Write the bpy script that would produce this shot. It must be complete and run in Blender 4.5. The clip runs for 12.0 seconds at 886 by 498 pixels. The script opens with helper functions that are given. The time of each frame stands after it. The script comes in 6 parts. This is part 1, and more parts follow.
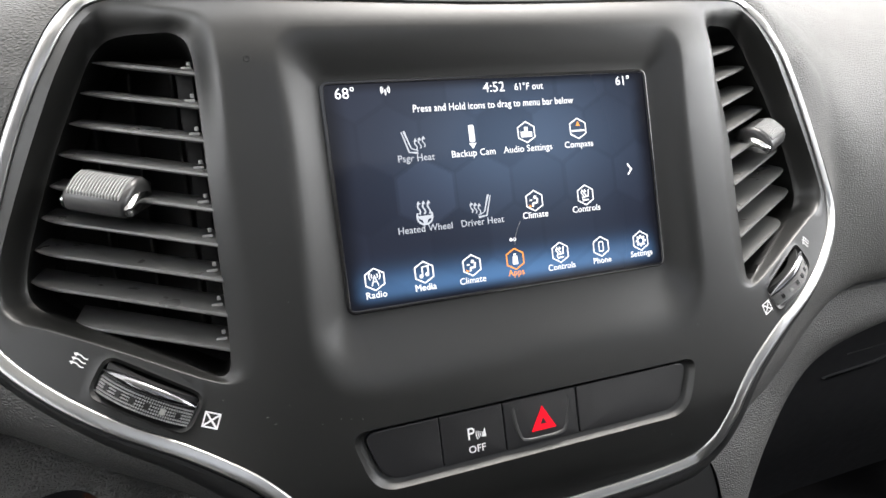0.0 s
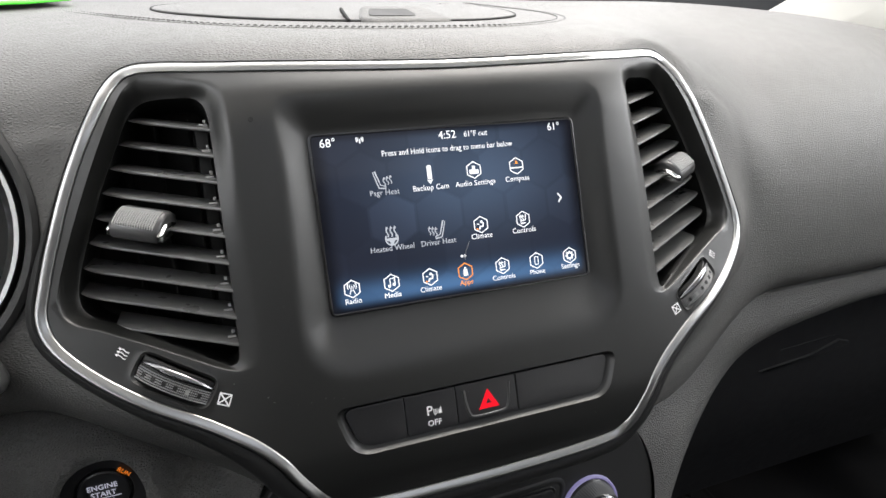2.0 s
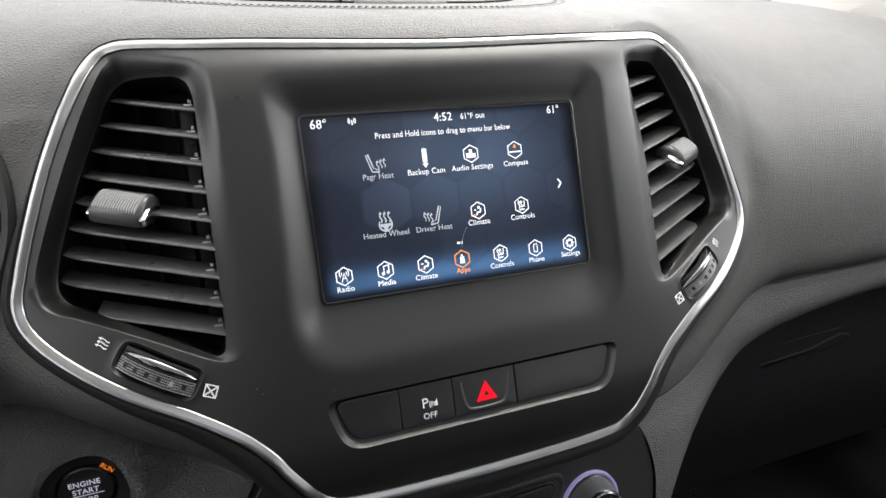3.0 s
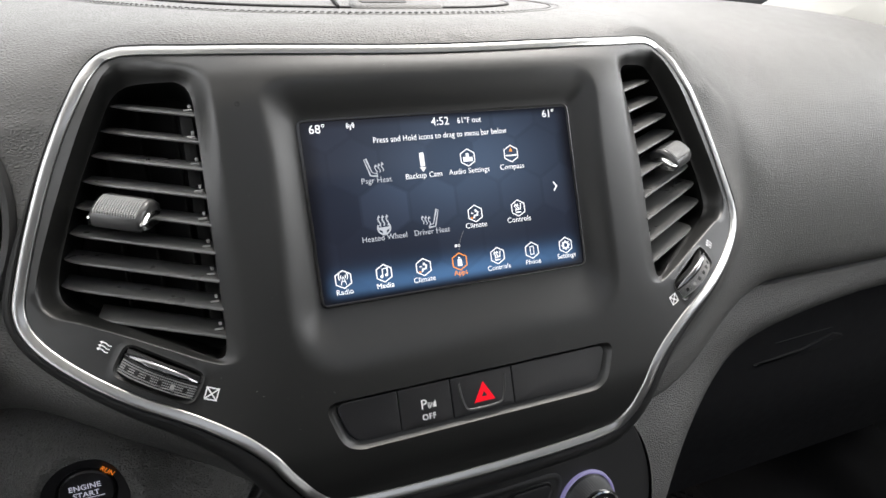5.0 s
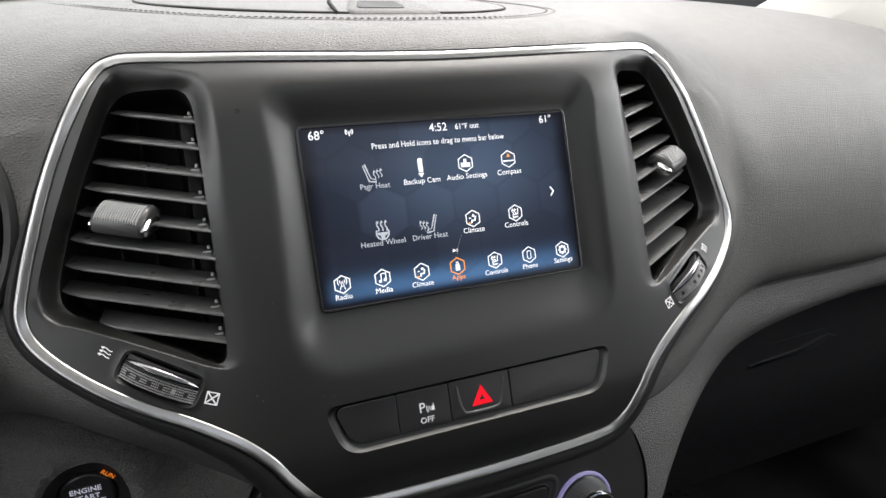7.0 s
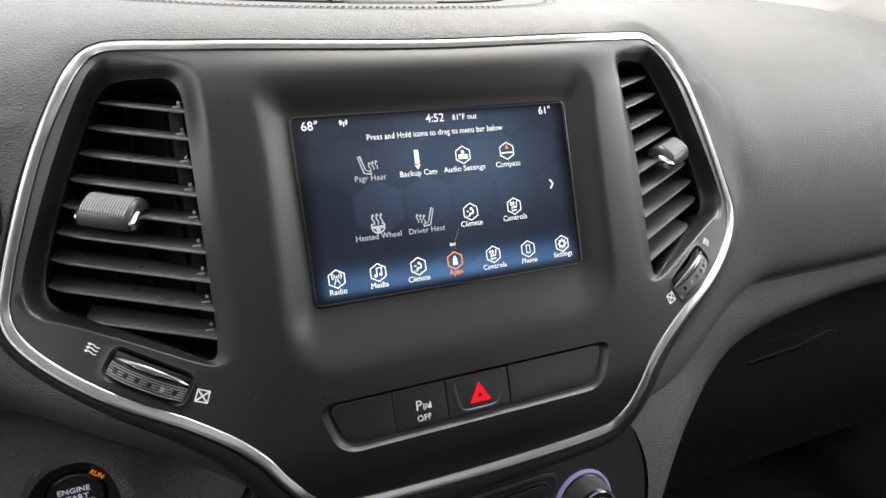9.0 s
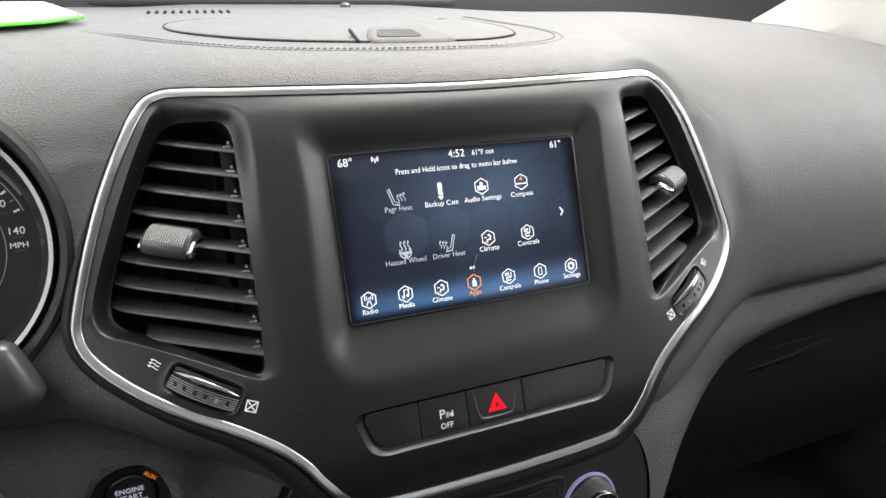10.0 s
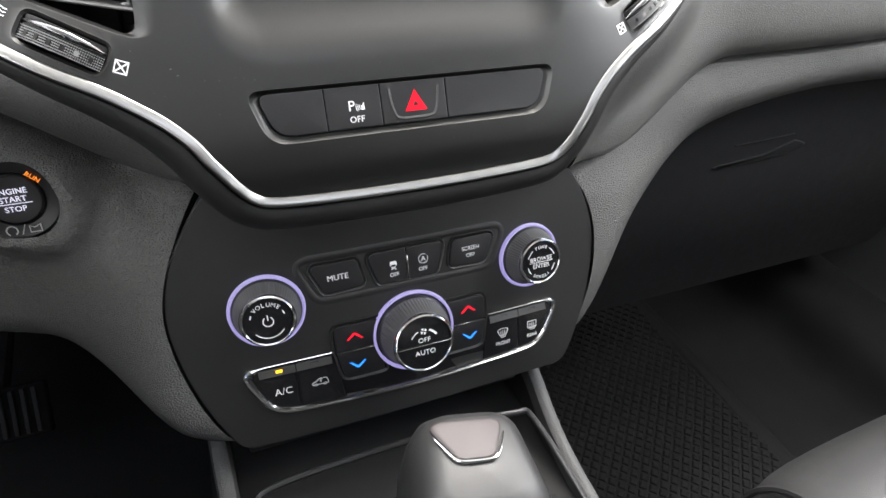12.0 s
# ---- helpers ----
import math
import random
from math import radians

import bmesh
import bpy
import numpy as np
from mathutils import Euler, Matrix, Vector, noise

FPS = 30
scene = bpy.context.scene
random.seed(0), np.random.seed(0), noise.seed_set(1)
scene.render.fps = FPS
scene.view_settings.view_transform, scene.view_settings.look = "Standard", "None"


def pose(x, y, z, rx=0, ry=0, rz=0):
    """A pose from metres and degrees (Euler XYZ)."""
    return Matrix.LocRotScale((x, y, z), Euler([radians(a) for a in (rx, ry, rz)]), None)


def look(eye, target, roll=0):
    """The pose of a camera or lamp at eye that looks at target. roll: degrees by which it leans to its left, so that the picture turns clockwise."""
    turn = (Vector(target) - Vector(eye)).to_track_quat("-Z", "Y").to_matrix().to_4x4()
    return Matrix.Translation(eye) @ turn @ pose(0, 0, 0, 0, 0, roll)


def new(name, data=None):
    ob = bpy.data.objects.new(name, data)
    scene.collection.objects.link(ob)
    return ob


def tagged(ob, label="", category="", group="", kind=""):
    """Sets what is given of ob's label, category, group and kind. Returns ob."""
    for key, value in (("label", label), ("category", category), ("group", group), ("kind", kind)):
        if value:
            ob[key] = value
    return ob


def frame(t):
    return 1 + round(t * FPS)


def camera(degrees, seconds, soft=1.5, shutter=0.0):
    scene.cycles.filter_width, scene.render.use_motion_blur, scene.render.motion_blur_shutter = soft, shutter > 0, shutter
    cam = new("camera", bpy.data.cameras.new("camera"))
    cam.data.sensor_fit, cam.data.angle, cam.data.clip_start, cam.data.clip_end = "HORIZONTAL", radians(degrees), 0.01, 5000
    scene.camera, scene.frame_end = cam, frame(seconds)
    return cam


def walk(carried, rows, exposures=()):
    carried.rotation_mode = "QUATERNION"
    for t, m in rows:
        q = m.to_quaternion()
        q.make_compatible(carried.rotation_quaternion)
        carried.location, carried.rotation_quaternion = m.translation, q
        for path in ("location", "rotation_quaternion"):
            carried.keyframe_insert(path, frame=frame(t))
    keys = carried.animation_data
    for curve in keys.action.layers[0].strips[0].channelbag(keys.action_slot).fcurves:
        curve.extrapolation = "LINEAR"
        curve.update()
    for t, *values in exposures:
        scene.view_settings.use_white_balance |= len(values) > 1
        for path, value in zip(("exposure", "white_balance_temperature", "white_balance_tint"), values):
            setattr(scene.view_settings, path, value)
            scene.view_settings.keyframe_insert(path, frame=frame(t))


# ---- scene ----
# The camera and its way, seconds, metres and degrees.
cam = camera(73.67, 12.0)
ROWS = [
(0, -0.1127, -0.2249, 0.7391, 63.69, -1.40, -19.45),
    (0.2, -0.1067, -0.2342, 0.7569, 64.09, -1.32, -19.45),
    (0.3, -0.1053, -0.2441, 0.7666, 63.98, -1.41, -19.52),
    (0.5, -0.1093, -0.2625, 0.7793, 64.28, -1.34, -19.88),
    (0.7, -0.1178, -0.2740, 0.7813, 64.46, -1.17, -19.64),
    (1, -0.1198, -0.2818, 0.7658, 64.19, -1.33, -19.96),
    (1.5, -0.1142, -0.2754, 0.7615, 64.01, -1.44, -20.17),
    (2, -0.1171, -0.2835, 0.7739, 64.14, -1.30, -20.19),
    (2.5, -0.1160, -0.2782, 0.7656, 64.04, -1.37, -20.41),
    (3, -0.1141, -0.2763, 0.7626, 64.07, -1.40, -20.57),
    (5, -0.1168, -0.2786, 0.7646, 64.27, -1.40, -21.15),
    (5.5, -0.1165, -0.2770, 0.7648, 64.04, -1.47, -21.19),
    (6, -0.1163, -0.2771, 0.7645, 64.09, -1.49, -21.27),
    (6.5, -0.1185, -0.2780, 0.7656, 64.19, -1.52, -21.47),
    (7, -0.1179, -0.2796, 0.7688, 64.17, -1.49, -21.43),
    (9, -0.1152, -0.2741, 0.7638, 63.92, -1.55, -21.64),
    (9.5, -0.1207, -0.2825, 0.7757, 64.04, -1.50, -21.67),
    (10, -0.1346, -0.2918, 0.7890, 64.08, -1.51, -21.43),
    (10.2, -0.1365, -0.3157, 0.7927, 64.40, -1.40, -21.26),
    (10.5, -0.1336, -0.3525, 0.7868, 63.46, -1.79, -21.68),
    (10.8, -0.1171, -0.3635, 0.7577, 62.91, -2.39, -22.13),
    (11, -0.1076, -0.3561, 0.7339, 62.39, -2.39, -22.10),
    (11.2, -0.1103, -0.3552, 0.7176, 61.98, -2.58, -22.18),
    (11.5, -0.1047, -0.3388, 0.6911, 59.51, -2.60, -21.97),
    (11.7, -0.1009, -0.3308, 0.6789, 56.43, -2.76, -21.76),
    (12, -0.1015, -0.3309, 0.6772, 54.02, -2.49, -21.79),
]
walk(cam, [(t, pose(*r)) for t, *r in ROWS], exposures=[(0.0, 0.82), (0.5, 0.52), (1.0, 0.18), (1.6, 0.45), (9.5, 0.42), (10.2, 0.46), (10.5, 0.5), (11.0, 0.75), (11.5, 1.27), (12.0, 1.48)])

# ---- world and light ----
world = bpy.data.worlds.new("overcast_sky")
scene.world = world
world.use_nodes = True
wn = world.node_tree
sky = wn.nodes.new("ShaderNodeTexSky")
sky.sky_type, sky.sun_disc, sky.sun_elevation, sky.sun_rotation = "NISHITA", False, radians(61), radians(53)
sky.air_density, sky.dust_density, sky.ozone_density = 1.0, 4.0, 1.0
wn.links.new(sky.outputs["Color"], wn.nodes["Background"].inputs["Color"])
wn.nodes["Background"].inputs["Strength"].default_value = 0.12

sun = new("sun", bpy.data.lights.new("sun", "SUN"))
sun.data.energy, sun.data.angle, sun.data.color = 3.5, radians(25), (1.0, 0.97, 0.93)
sun.matrix_world = look((0.62, 0.46, 2.0), (0, 0, 0.6))


def window_light(name, eye, target, wide, high, watts, colour=(1, 1, 1)):
    """The sky's light in a window's opening."""
    lamp = new(name, bpy.data.lights.new(name, "AREA"))
    lamp.data.shape, lamp.data.size, lamp.data.size_y = "RECTANGLE", wide, high
    lamp.data.energy, lamp.data.color = watts, colour
    lamp.matrix_world = look(eye, target)
    return lamp


window_light("windscreen_light", (0.0, 0.32, 1.045), (0.0, -0.09, 0.285), 1.35, 0.84, 8.6, (1.0, 0.985, 0.96))
window_light("driver_window_light", (-0.80, -0.12, 1.03), (0.0, 0.05, 0.65), 0.7, 0.34, 3.0)
window_light("passenger_window_light", (0.82, -0.08, 1.03), (0.30, 0.04, 0.55), 0.70, 0.34, 6.6)
# Added fill lamp in the unseen roof, brightens the upper bezel.
window_light("roof_fill_light", (0.0, -0.72, 1.262), (0.0, -0.70, 0.6), 0.75, 0.45, 0.9, (1.0, 0.99, 0.97))

# ---- frames of reference ----
# The centre panel leans back by 25 degrees: in its own axes x runs right, y away from the seats and z up along it.
DASH = Matrix.Translation((0, 0, 0.65)) @ Matrix.Rotation(radians(-25), 4, "X")
CAR = Matrix.Translation((0, 0, 0.65))


# ---- materials ----
def material(name, colour, rough=0.5, metal=0.0, grain=0.0, size=600.0, relief=0.0, mottle=0.12, spec=0.5, coat=0.0, kind="noise", rvar=0.08, stretch=(1, 1, 1)):
    m = bpy.data.materials.new(name)
    m.use_nodes = True
    nt = m.node_tree
    b = nt.nodes["Principled BSDF"]
    b.inputs["Metallic"].default_value = metal
    b.inputs["Specular IOR Level"].default_value = spec
    b.inputs["Coat Weight"].default_value = coat
    tc = nt.nodes.new("ShaderNodeTexCoord")
    big = nt.nodes.new("ShaderNodeTexNoise")
    big.inputs["Scale"].default_value, big.inputs["Detail"].default_value = 14.0, 6.0
    nt.links.new(tc.outputs["Object"], big.inputs["Vector"])
    mix = nt.nodes.new("ShaderNodeMix")
    mix.data_type = "RGBA"
    mix.inputs["A"].default_value = (*[c * (1 - mottle) for c in colour], 1)
    mix.inputs["B"].default_value = (*[min(1, c * (1 + mottle)) for c in colour], 1)
    nt.links.new(big.outputs["Fac"], mix.inputs["Factor"])
    nt.links.new(mix.outputs["Result"], b.inputs["Base Color"])
    wear = nt.nodes.new("ShaderNodeTexNoise")
    wear.inputs["Scale"].default_value, wear.inputs["Detail"].default_value = 90.0, 4.0
    nt.links.new(tc.outputs["Object"], wear.inputs["Vector"])
    span = nt.nodes.new("ShaderNodeMapRange")
    span.inputs["To Min"].default_value, span.inputs["To Max"].default_value = max(0.02, rough - rvar), min(1, rough + rvar)
    nt.links.new(wear.outputs["Fac"], span.inputs["Value"])
    nt.links.new(span.outputs["Result"], b.inputs["Roughness"])
    if relief > 0:
        if kind == "leather":
            g = nt.nodes.new("ShaderNodeTexVoronoi")
            g.feature = "DISTANCE_TO_EDGE"
            warp = nt.nodes.new("ShaderNodeTexNoise")
            warp.inputs["Scale"].default_value, warp.inputs["Detail"].default_value = size * 0.35, 2.0
            add = nt.nodes.new("ShaderNodeVectorMath")
            add.operation = "MULTIPLY_ADD"
            add.inputs[1].default_value = (0.0010, 0.0010, 0.0010)
            nt.links.new(tc.outputs["Object"], warp.inputs["Vector"])
            nt.links.new(warp.outputs["Color"], add.inputs[0])
            mp = nt.nodes.new("ShaderNodeMapping")
            mp.inputs["Scale"].default_value = stretch
            nt.links.new(tc.outputs["Object"], mp.inputs["Vector"])
            nt.links.new(mp.outputs["Vector"], add.inputs[2])
            nt.links.new(add.outputs["Vector"], g.inputs["Vector"])
            dome = nt.nodes.new("ShaderNodeMapRange")
            dome.interpolation_type = "SMOOTHSTEP"
            dome.inputs["From Min"].default_value, dome.inputs["From Max"].default_value = 0.0, 0.42
            nt.links.new(g.outputs["Distance"], dome.inputs["Value"])
            out = dome.outputs["Result"]
        else:
            g = nt.nodes.new("ShaderNodeTexNoise")
            g.inputs["Detail"].default_value = 3.0
            nt.links.new(tc.outputs["Object"], g.inputs["Vector"])
            out = g.outputs["Fac"]
        g.inputs["Scale"].default_value = size
        bump = nt.nodes.new("ShaderNodeBump")
        bump.inputs["Strength"].default_value, bump.inputs["Distance"].default_value = grain, relief
        nt.links.new(out, bump.inputs["Height"])
        nt.links.new(bump.outputs["Normal"], b.inputs["Normal"])
    return m


def glowing(name, colour, strength, base=(0.02, 0.02, 0.02), rough=0.4, spec=0.5):
    m = bpy.data.materials.new(name)
    m.use_nodes = True
    b = m.node_tree.nodes["Principled BSDF"]
    b.inputs["Base Color"].default_value = (*base, 1)
    b.inputs["Roughness"].default_value = rough
    b.inputs["Specular IOR Level"].default_value = spec
    b.inputs["Emission Color"].default_value = (*colour, 1)
    b.inputs["Emission Strength"].default_value = strength
    return m


BEZEL = material("satin_black_plastic", (0.0080, 0.0082, 0.0077), 0.40, grain=0.2, size=2500, relief=0.0002, spec=0.5, rvar=0.025)
LIP = material("black_plastic_edge", (0.016, 0.016, 0.016), 0.62, grain=0.2, size=2000, relief=0.0002, spec=0.25)
BLACK = material("dark_moulded_plastic", (0.014, 0.014, 0.014), 0.55, spec=0.3)
DEEP = material("unlit_cavity_plastic", (0.018, 0.018, 0.018), 0.8, spec=0.2)
GLOVE = material("smooth_black_lid_plastic", (0.015, 0.015, 0.016), 0.6, spec=0.22)
PILLAR = material("pale_grey_pillar_cloth", (0.40, 0.39, 0.36), 0.9, grain=0.3, size=900, relief=0.0006)
CAVITY = material("grey_duct_plastic", (0.040, 0.040, 0.040), 0.8, spec=0.2)
SLAT = material("vent_slat_plastic", (0.080, 0.080, 0.078), 0.30, grain=0.2, size=2200, relief=0.0002)
CHROME = material("satin_chrome", (0.34, 0.34, 0.335), 0.30, metal=1.0, rvar=0.01, mottle=0.015)
BRIGHT = material("bright_chrome", (0.80, 0.80, 0.79), 0.16, metal=1.0, rvar=0.02, mottle=0.02)
PAD = material("grained_dash_pad", (0.062, 0.061, 0.058), 0.56, grain=0.42, size=660, relief=0.0007, kind="leather", stretch=(0.66, 0.95, 1.25))
KNEE = material("grained_lower_trim", (0.086, 0.085, 0.081), 0.48, grain=0.72, size=660, relief=0.0009, kind="leather", stretch=(0.8, 1, 1.1))
PANEL = material("matt_black_control_panel", (0.017, 0.017, 0.017), 0.40, grain=0.2, size=2500, relief=0.0002)
BUTTON = material("black_button_plastic", (0.014, 0.014, 0.015), 0.34, grain=0.1, size=2500, relief=0.0001)
GLOSS = material("gloss_black_plastic", (0.010, 0.010, 0.011), 0.16)
KNURL = material("knurled_black_plastic", (0.085, 0.085, 0.085), 0.4)
DOTS = material("clear_dotted_plastic", (0.42, 0.42, 0.42), 0.15)
DUST = material("pale_dust", (0.20, 0.195, 0.19), 0.95, spec=0.1)
SMOKE = material("smoked_chrome", (0.16, 0.16, 0.165), 0.20, metal=1.0, rvar=0.04)
TAB = material("grey_black_tab_plastic", (0.038, 0.038, 0.038), 0.33)
RIB = material("lightened_rib_plastic", (0.30, 0.30, 0.295), 0.4)
STITCH = material("grey_thread", (0.05, 0.05, 0.05), 0.8)
CARPET = material("black_carpet", (0.015, 0.015, 0.0155), 0.95, grain=1.0, size=900, relief=0.002, mottle=0.35, spec=0.08)
MAT = material("rubber_floor_mat", (0.006, 0.006, 0.0065), 0.75, grain=0.3, size=800, relief=0.0006, spec=0.15)
RIM = material("smooth_black_leather", (0.022, 0.022, 0.022), 0.45, grain=0.15, size=1100, relief=0.0002, kind="leather")
SEAT = material("black_seat_leather", (0.028, 0.028, 0.028), 0.42, grain=0.2, size=900, relief=0.0004, kind="leather", spec=0.4)
HEADLINER = material("pale_headliner_cloth", (0.72, 0.71, 0.68), 0.95, grain=0.4, size=900, relief=0.001)
DOORTRIM = material("dark_door_trim", (0.05, 0.05, 0.05), 0.6, grain=0.4, size=600, relief=0.0006, kind="leather")
SILVER = material("silver_grey_painted_plastic", (0.052, 0.043, 0.044), 0.48, spec=0.35)
PRINT = material("white_printed_marking", (0.82, 0.82, 0.82), 0.6, mottle=0.05)
DIM = material("grey_printed_marking", (0.30, 0.30, 0.29), 0.6, mottle=0.05)
GREEN = material("bright_green_paper", (0.10, 0.75, 0.05), 0.6, mottle=0.05)
WHITE_PAPER = material("white_paper_sheet", (0.85, 0.86, 0.84), 0.7, mottle=0.03)
HAZARD = glowing("red_hazard_marking", (0.9, 0.004, 0.018), 0.55, (0.4, 0.006, 0.012), 0.6, 0.1)
RED = glowing("red_lit_marking", (0.9, 0.01, 0.03), 0.5, (0.35, 0.008, 0.015), 0.6, 0.1)
BLUE = glowing("blue_lit_marking", (0.02, 0.22, 0.95), 0.75, (0.02, 0.1, 0.4))
AMBER = glowing("amber_indicator", (1.0, 0.42, 0.01), 1.2, (0.5, 0.3, 0.02))
ORANGE = glowing("orange_lit_marking", (1.0, 0.25, 0.02), 0.5, (0.3, 0.1, 0.02))
WHITE_LIT = glowing("white_lit_marking", (0.75, 0.75, 0.95), 0.32, (0.4, 0.4, 0.4))
LILAC = glowing("lilac_light_ring", (0.40, 0.34, 0.78), 0.26, (0.2, 0.2, 0.25))
UI = glowing("screen_white", (0.95, 0.96, 1.0), 1.0)
UI_DIM = glowing("screen_grey", (0.72, 0.76, 0.84), 0.6)
UI_ORANGE = glowing("screen_orange", (1.0, 0.33, 0.03), 1.0)


def display_material():
    """The lit panel: near-black blue, paler towards the upper middle, with a blue glow along the menu bar."""
    m = glowing("lit_display", (0, 0, 0), 1.0, (0.004, 0.004, 0.005), 0.09, 0.14)
    nt = m.node_tree
    b = nt.nodes["Principled BSDF"]
    at = nt.nodes.new("ShaderNodeAttribute")
    at.attribute_name = "glow"
    nt.links.new(at.outputs["Color"], b.inputs["Emission Color"])
    return m


DISPLAY = display_material()


# ---- mesh helpers ----
def smooth(v, xs, ys):
    """A smooth curve through the points (xs, ys)."""
    xs, ys = list(xs), list(ys)
    if v <= xs[0]:
        return ys[0]
    if v >= xs[-1]:
        return ys[-1]
    i = max(k for k in range(len(xs) - 1) if xs[k] <= v)
    sl = [(ys[k + 1] - ys[k]) / (xs[k + 1] - xs[k]) for k in range(len(xs) - 1)]
    tan = [sl[0]] + [0.0 if sl[k] * sl[k - 1] <= 0 else 2 / (1 / sl[k] + 1 / sl[k - 1]) for k in range(1, len(sl))] + [sl[-1]]
    w = xs[i + 1] - xs[i]
    t = (v - xs[i]) / w
    return ((1 + 2 * t) * (1 - t) ** 2 * ys[i] + t * (1 - t) ** 2 * w * tan[i] + t * t * (3 - 2 * t) * ys[i + 1] + t * t * (t - 1) * w * tan[i + 1])


def step01(t):
    t = min(1.0, max(0.0, t))
    return t * t * (3 - 2 * t)


def rounded(pts, radii, seg=6):
    """A closed outline with rounded corners, seg + 1 points to each corner."""
    out, n = [], len(pts)
    radii = radii if hasattr(radii, "__len__") else [radii] * n
    for i in range(n):
        p, a, b = Vector(pts[i]), Vector(pts[i - 1]), Vector(pts[(i + 1) % n])
        da, db = (a - p), (b - p)
        la, lb = da.length, db.length
        da, db = da / la, db / lb
        half = math.acos(max(-1, min(1, da.dot(db)))) / 2
        cut = min(radii[i] / max(1e-6, math.tan(half)), la * 0.49, lb * 0.49)
        s, e = p + da * cut, p + db * cut
        for k in range(seg + 1):
            t = k / seg
            out.append(tuple(s * (1 - t) ** 2 + p * 2 * t * (1 - t) + e * t * t))
    return out


def spline(pts, per=6, closed=True):
    """A smooth curve through points of any dimension."""
    P, out = [Vector(p) for p in pts], []
    n = len(P)
    for i in range(n if closed else n - 1):
        p0, p1, p2, p3 = (P[(i - 1) % n] if closed or i else P[0]), P[i], P[(i + 1) % n], (P[(i + 2) % n] if closed or i + 2 < n else P[-1])
        for k in range(per):
            t = k / per
            out.append(0.5 * (2 * p1 + (p2 - p0) * t + (2 * p0 - 5 * p1 + 4 * p2 - p3) * t * t + (3 * p1 - p0 - 3 * p2 + p3) * t ** 3))
    if not closed:
        out.append(P[-1])
    return [tuple(p) for p in out]


def inside(poly, px, pz):
    """Which of the points lie in the polygon."""
    px, pz = np.asarray(px), np.asarray(pz)
    res = np.zeros(px.shape, bool)
    q = np.array(poly)
    for (x0, z0), (x1, z1) in zip(q, np.roll(q, -1, 0)):
        hit = ((z0 > pz) != (z1 > pz)) & (px < (x1 - x0) * (pz - z0) / (z1 - z0 + 1e-15) + x0)
        res ^= hit
    return res


def fine(loops, step):
    """The same outlines with their long straights cut into equal steps, all alike."""
    n = len(loops[0])
    out = [[] for _ in loops]
    for i in range(n):
        j = (i + 1) % n
        m = max(1, math.ceil(max(math.dist(p[i], p[j]) for p in loops) / step))
        for o, p in zip(out, loops):
            o += [(p[i][0] + (p[j][0] - p[i][0]) * k / m, p[i][1] + (p[j][1] - p[i][1]) * k / m) for k in range(m)]
    return out


def outset(poly, d):
    """A closed outline pushed out by d."""
    P = [Vector(p) for p in poly]
    n = len(P)
    area = sum(P[i].x * P[(i + 1) % n].y - P[(i + 1) % n].x * P[i].y for i in range(n))
    s = 1 if area > 0 else -1
    out = []
    for i in range(n):
        t = (P[(i + 1) % n] - P[i - 1]).normalized()
        out.append((P[i].x + s * t.y * d, P[i].y - s * t.x * d))
    return out


from mathutils.geometry import delaunay_2d_cdt


def sheet(bm, outline, holes, h, step):
    """A curved sheet y = h(x, z) over an outline with holes, as a fine net."""
    pts, edges = [], []
    for loop in [outline] + holes:
        k = len(pts)
        pts += [Vector(p[:2]) for p in loop]
        edges += [(k + i, k + (i + 1) % len(loop)) for i in range(len(loop))]
    o = np.array([p[:2] for p in outline])
    gx, gz = np.meshgrid(np.arange(o[:, 0].min(), o[:, 0].max(), step), np.arange(o[:, 1].min(), o[:, 1].max(), step))
    gx = gx + (np.arange(gx.shape[0]) % 2)[:, None] * step / 2
    gx, gz = gx.ravel(), gz.ravel()
    ok = inside(outline, gx, gz)
    for hole in holes:
        ok &= ~inside(hole, gx, gz)
    border = np.array([p[:] for p in pts])
    gx, gz = gx[ok], gz[ok]
    far = np.array([np.min((border[:, 0] - a) ** 2 + (border[:, 1] - b) ** 2) > (0.45 * step) ** 2 for a, b in zip(gx, gz)], bool)
    pts += [Vector((a, b)) for a, b in zip(gx[far], gz[far])]
    vs, _, fs, *_ = delaunay_2d_cdt(pts, edges, [], 0, 1e-7)
    cx = np.array([sum(vs[i].x for i in f) / 3 for f in fs])
    cz = np.array([sum(vs[i].y for i in f) / 3 for f in fs])
    keep = inside(outline, cx, cz)
    for hole in holes:
        keep &= ~inside(hole, cx, cz)
    bv = [bm.verts.new((v.x, h(v.x, v.y), v.y)) for v in vs]
    for f, k in zip(fs, keep):
        if k:
            bm.faces.new([bv[i] for i in f])
    for v in bv:
        if not v.link_faces:
            bm.verts.remove(v)


def loft(bm, rings, closed=True, cap0=False, cap1=False):
    """Quads between rings of equally many points."""
    R = [[bm.verts.new(p) for p in r] for r in rings]
    n = len(R[0])
    for a, b in zip(R, R[1:]):
        for i in range(n if closed else n - 1):
            j = (i + 1) % n
            bm.faces.new((a[i], a[j], b[j], b[i]))
    if cap0:
        bm.faces.new(R[0][::-1])
    if cap1:
        bm.faces.new(R[-1])
    return R


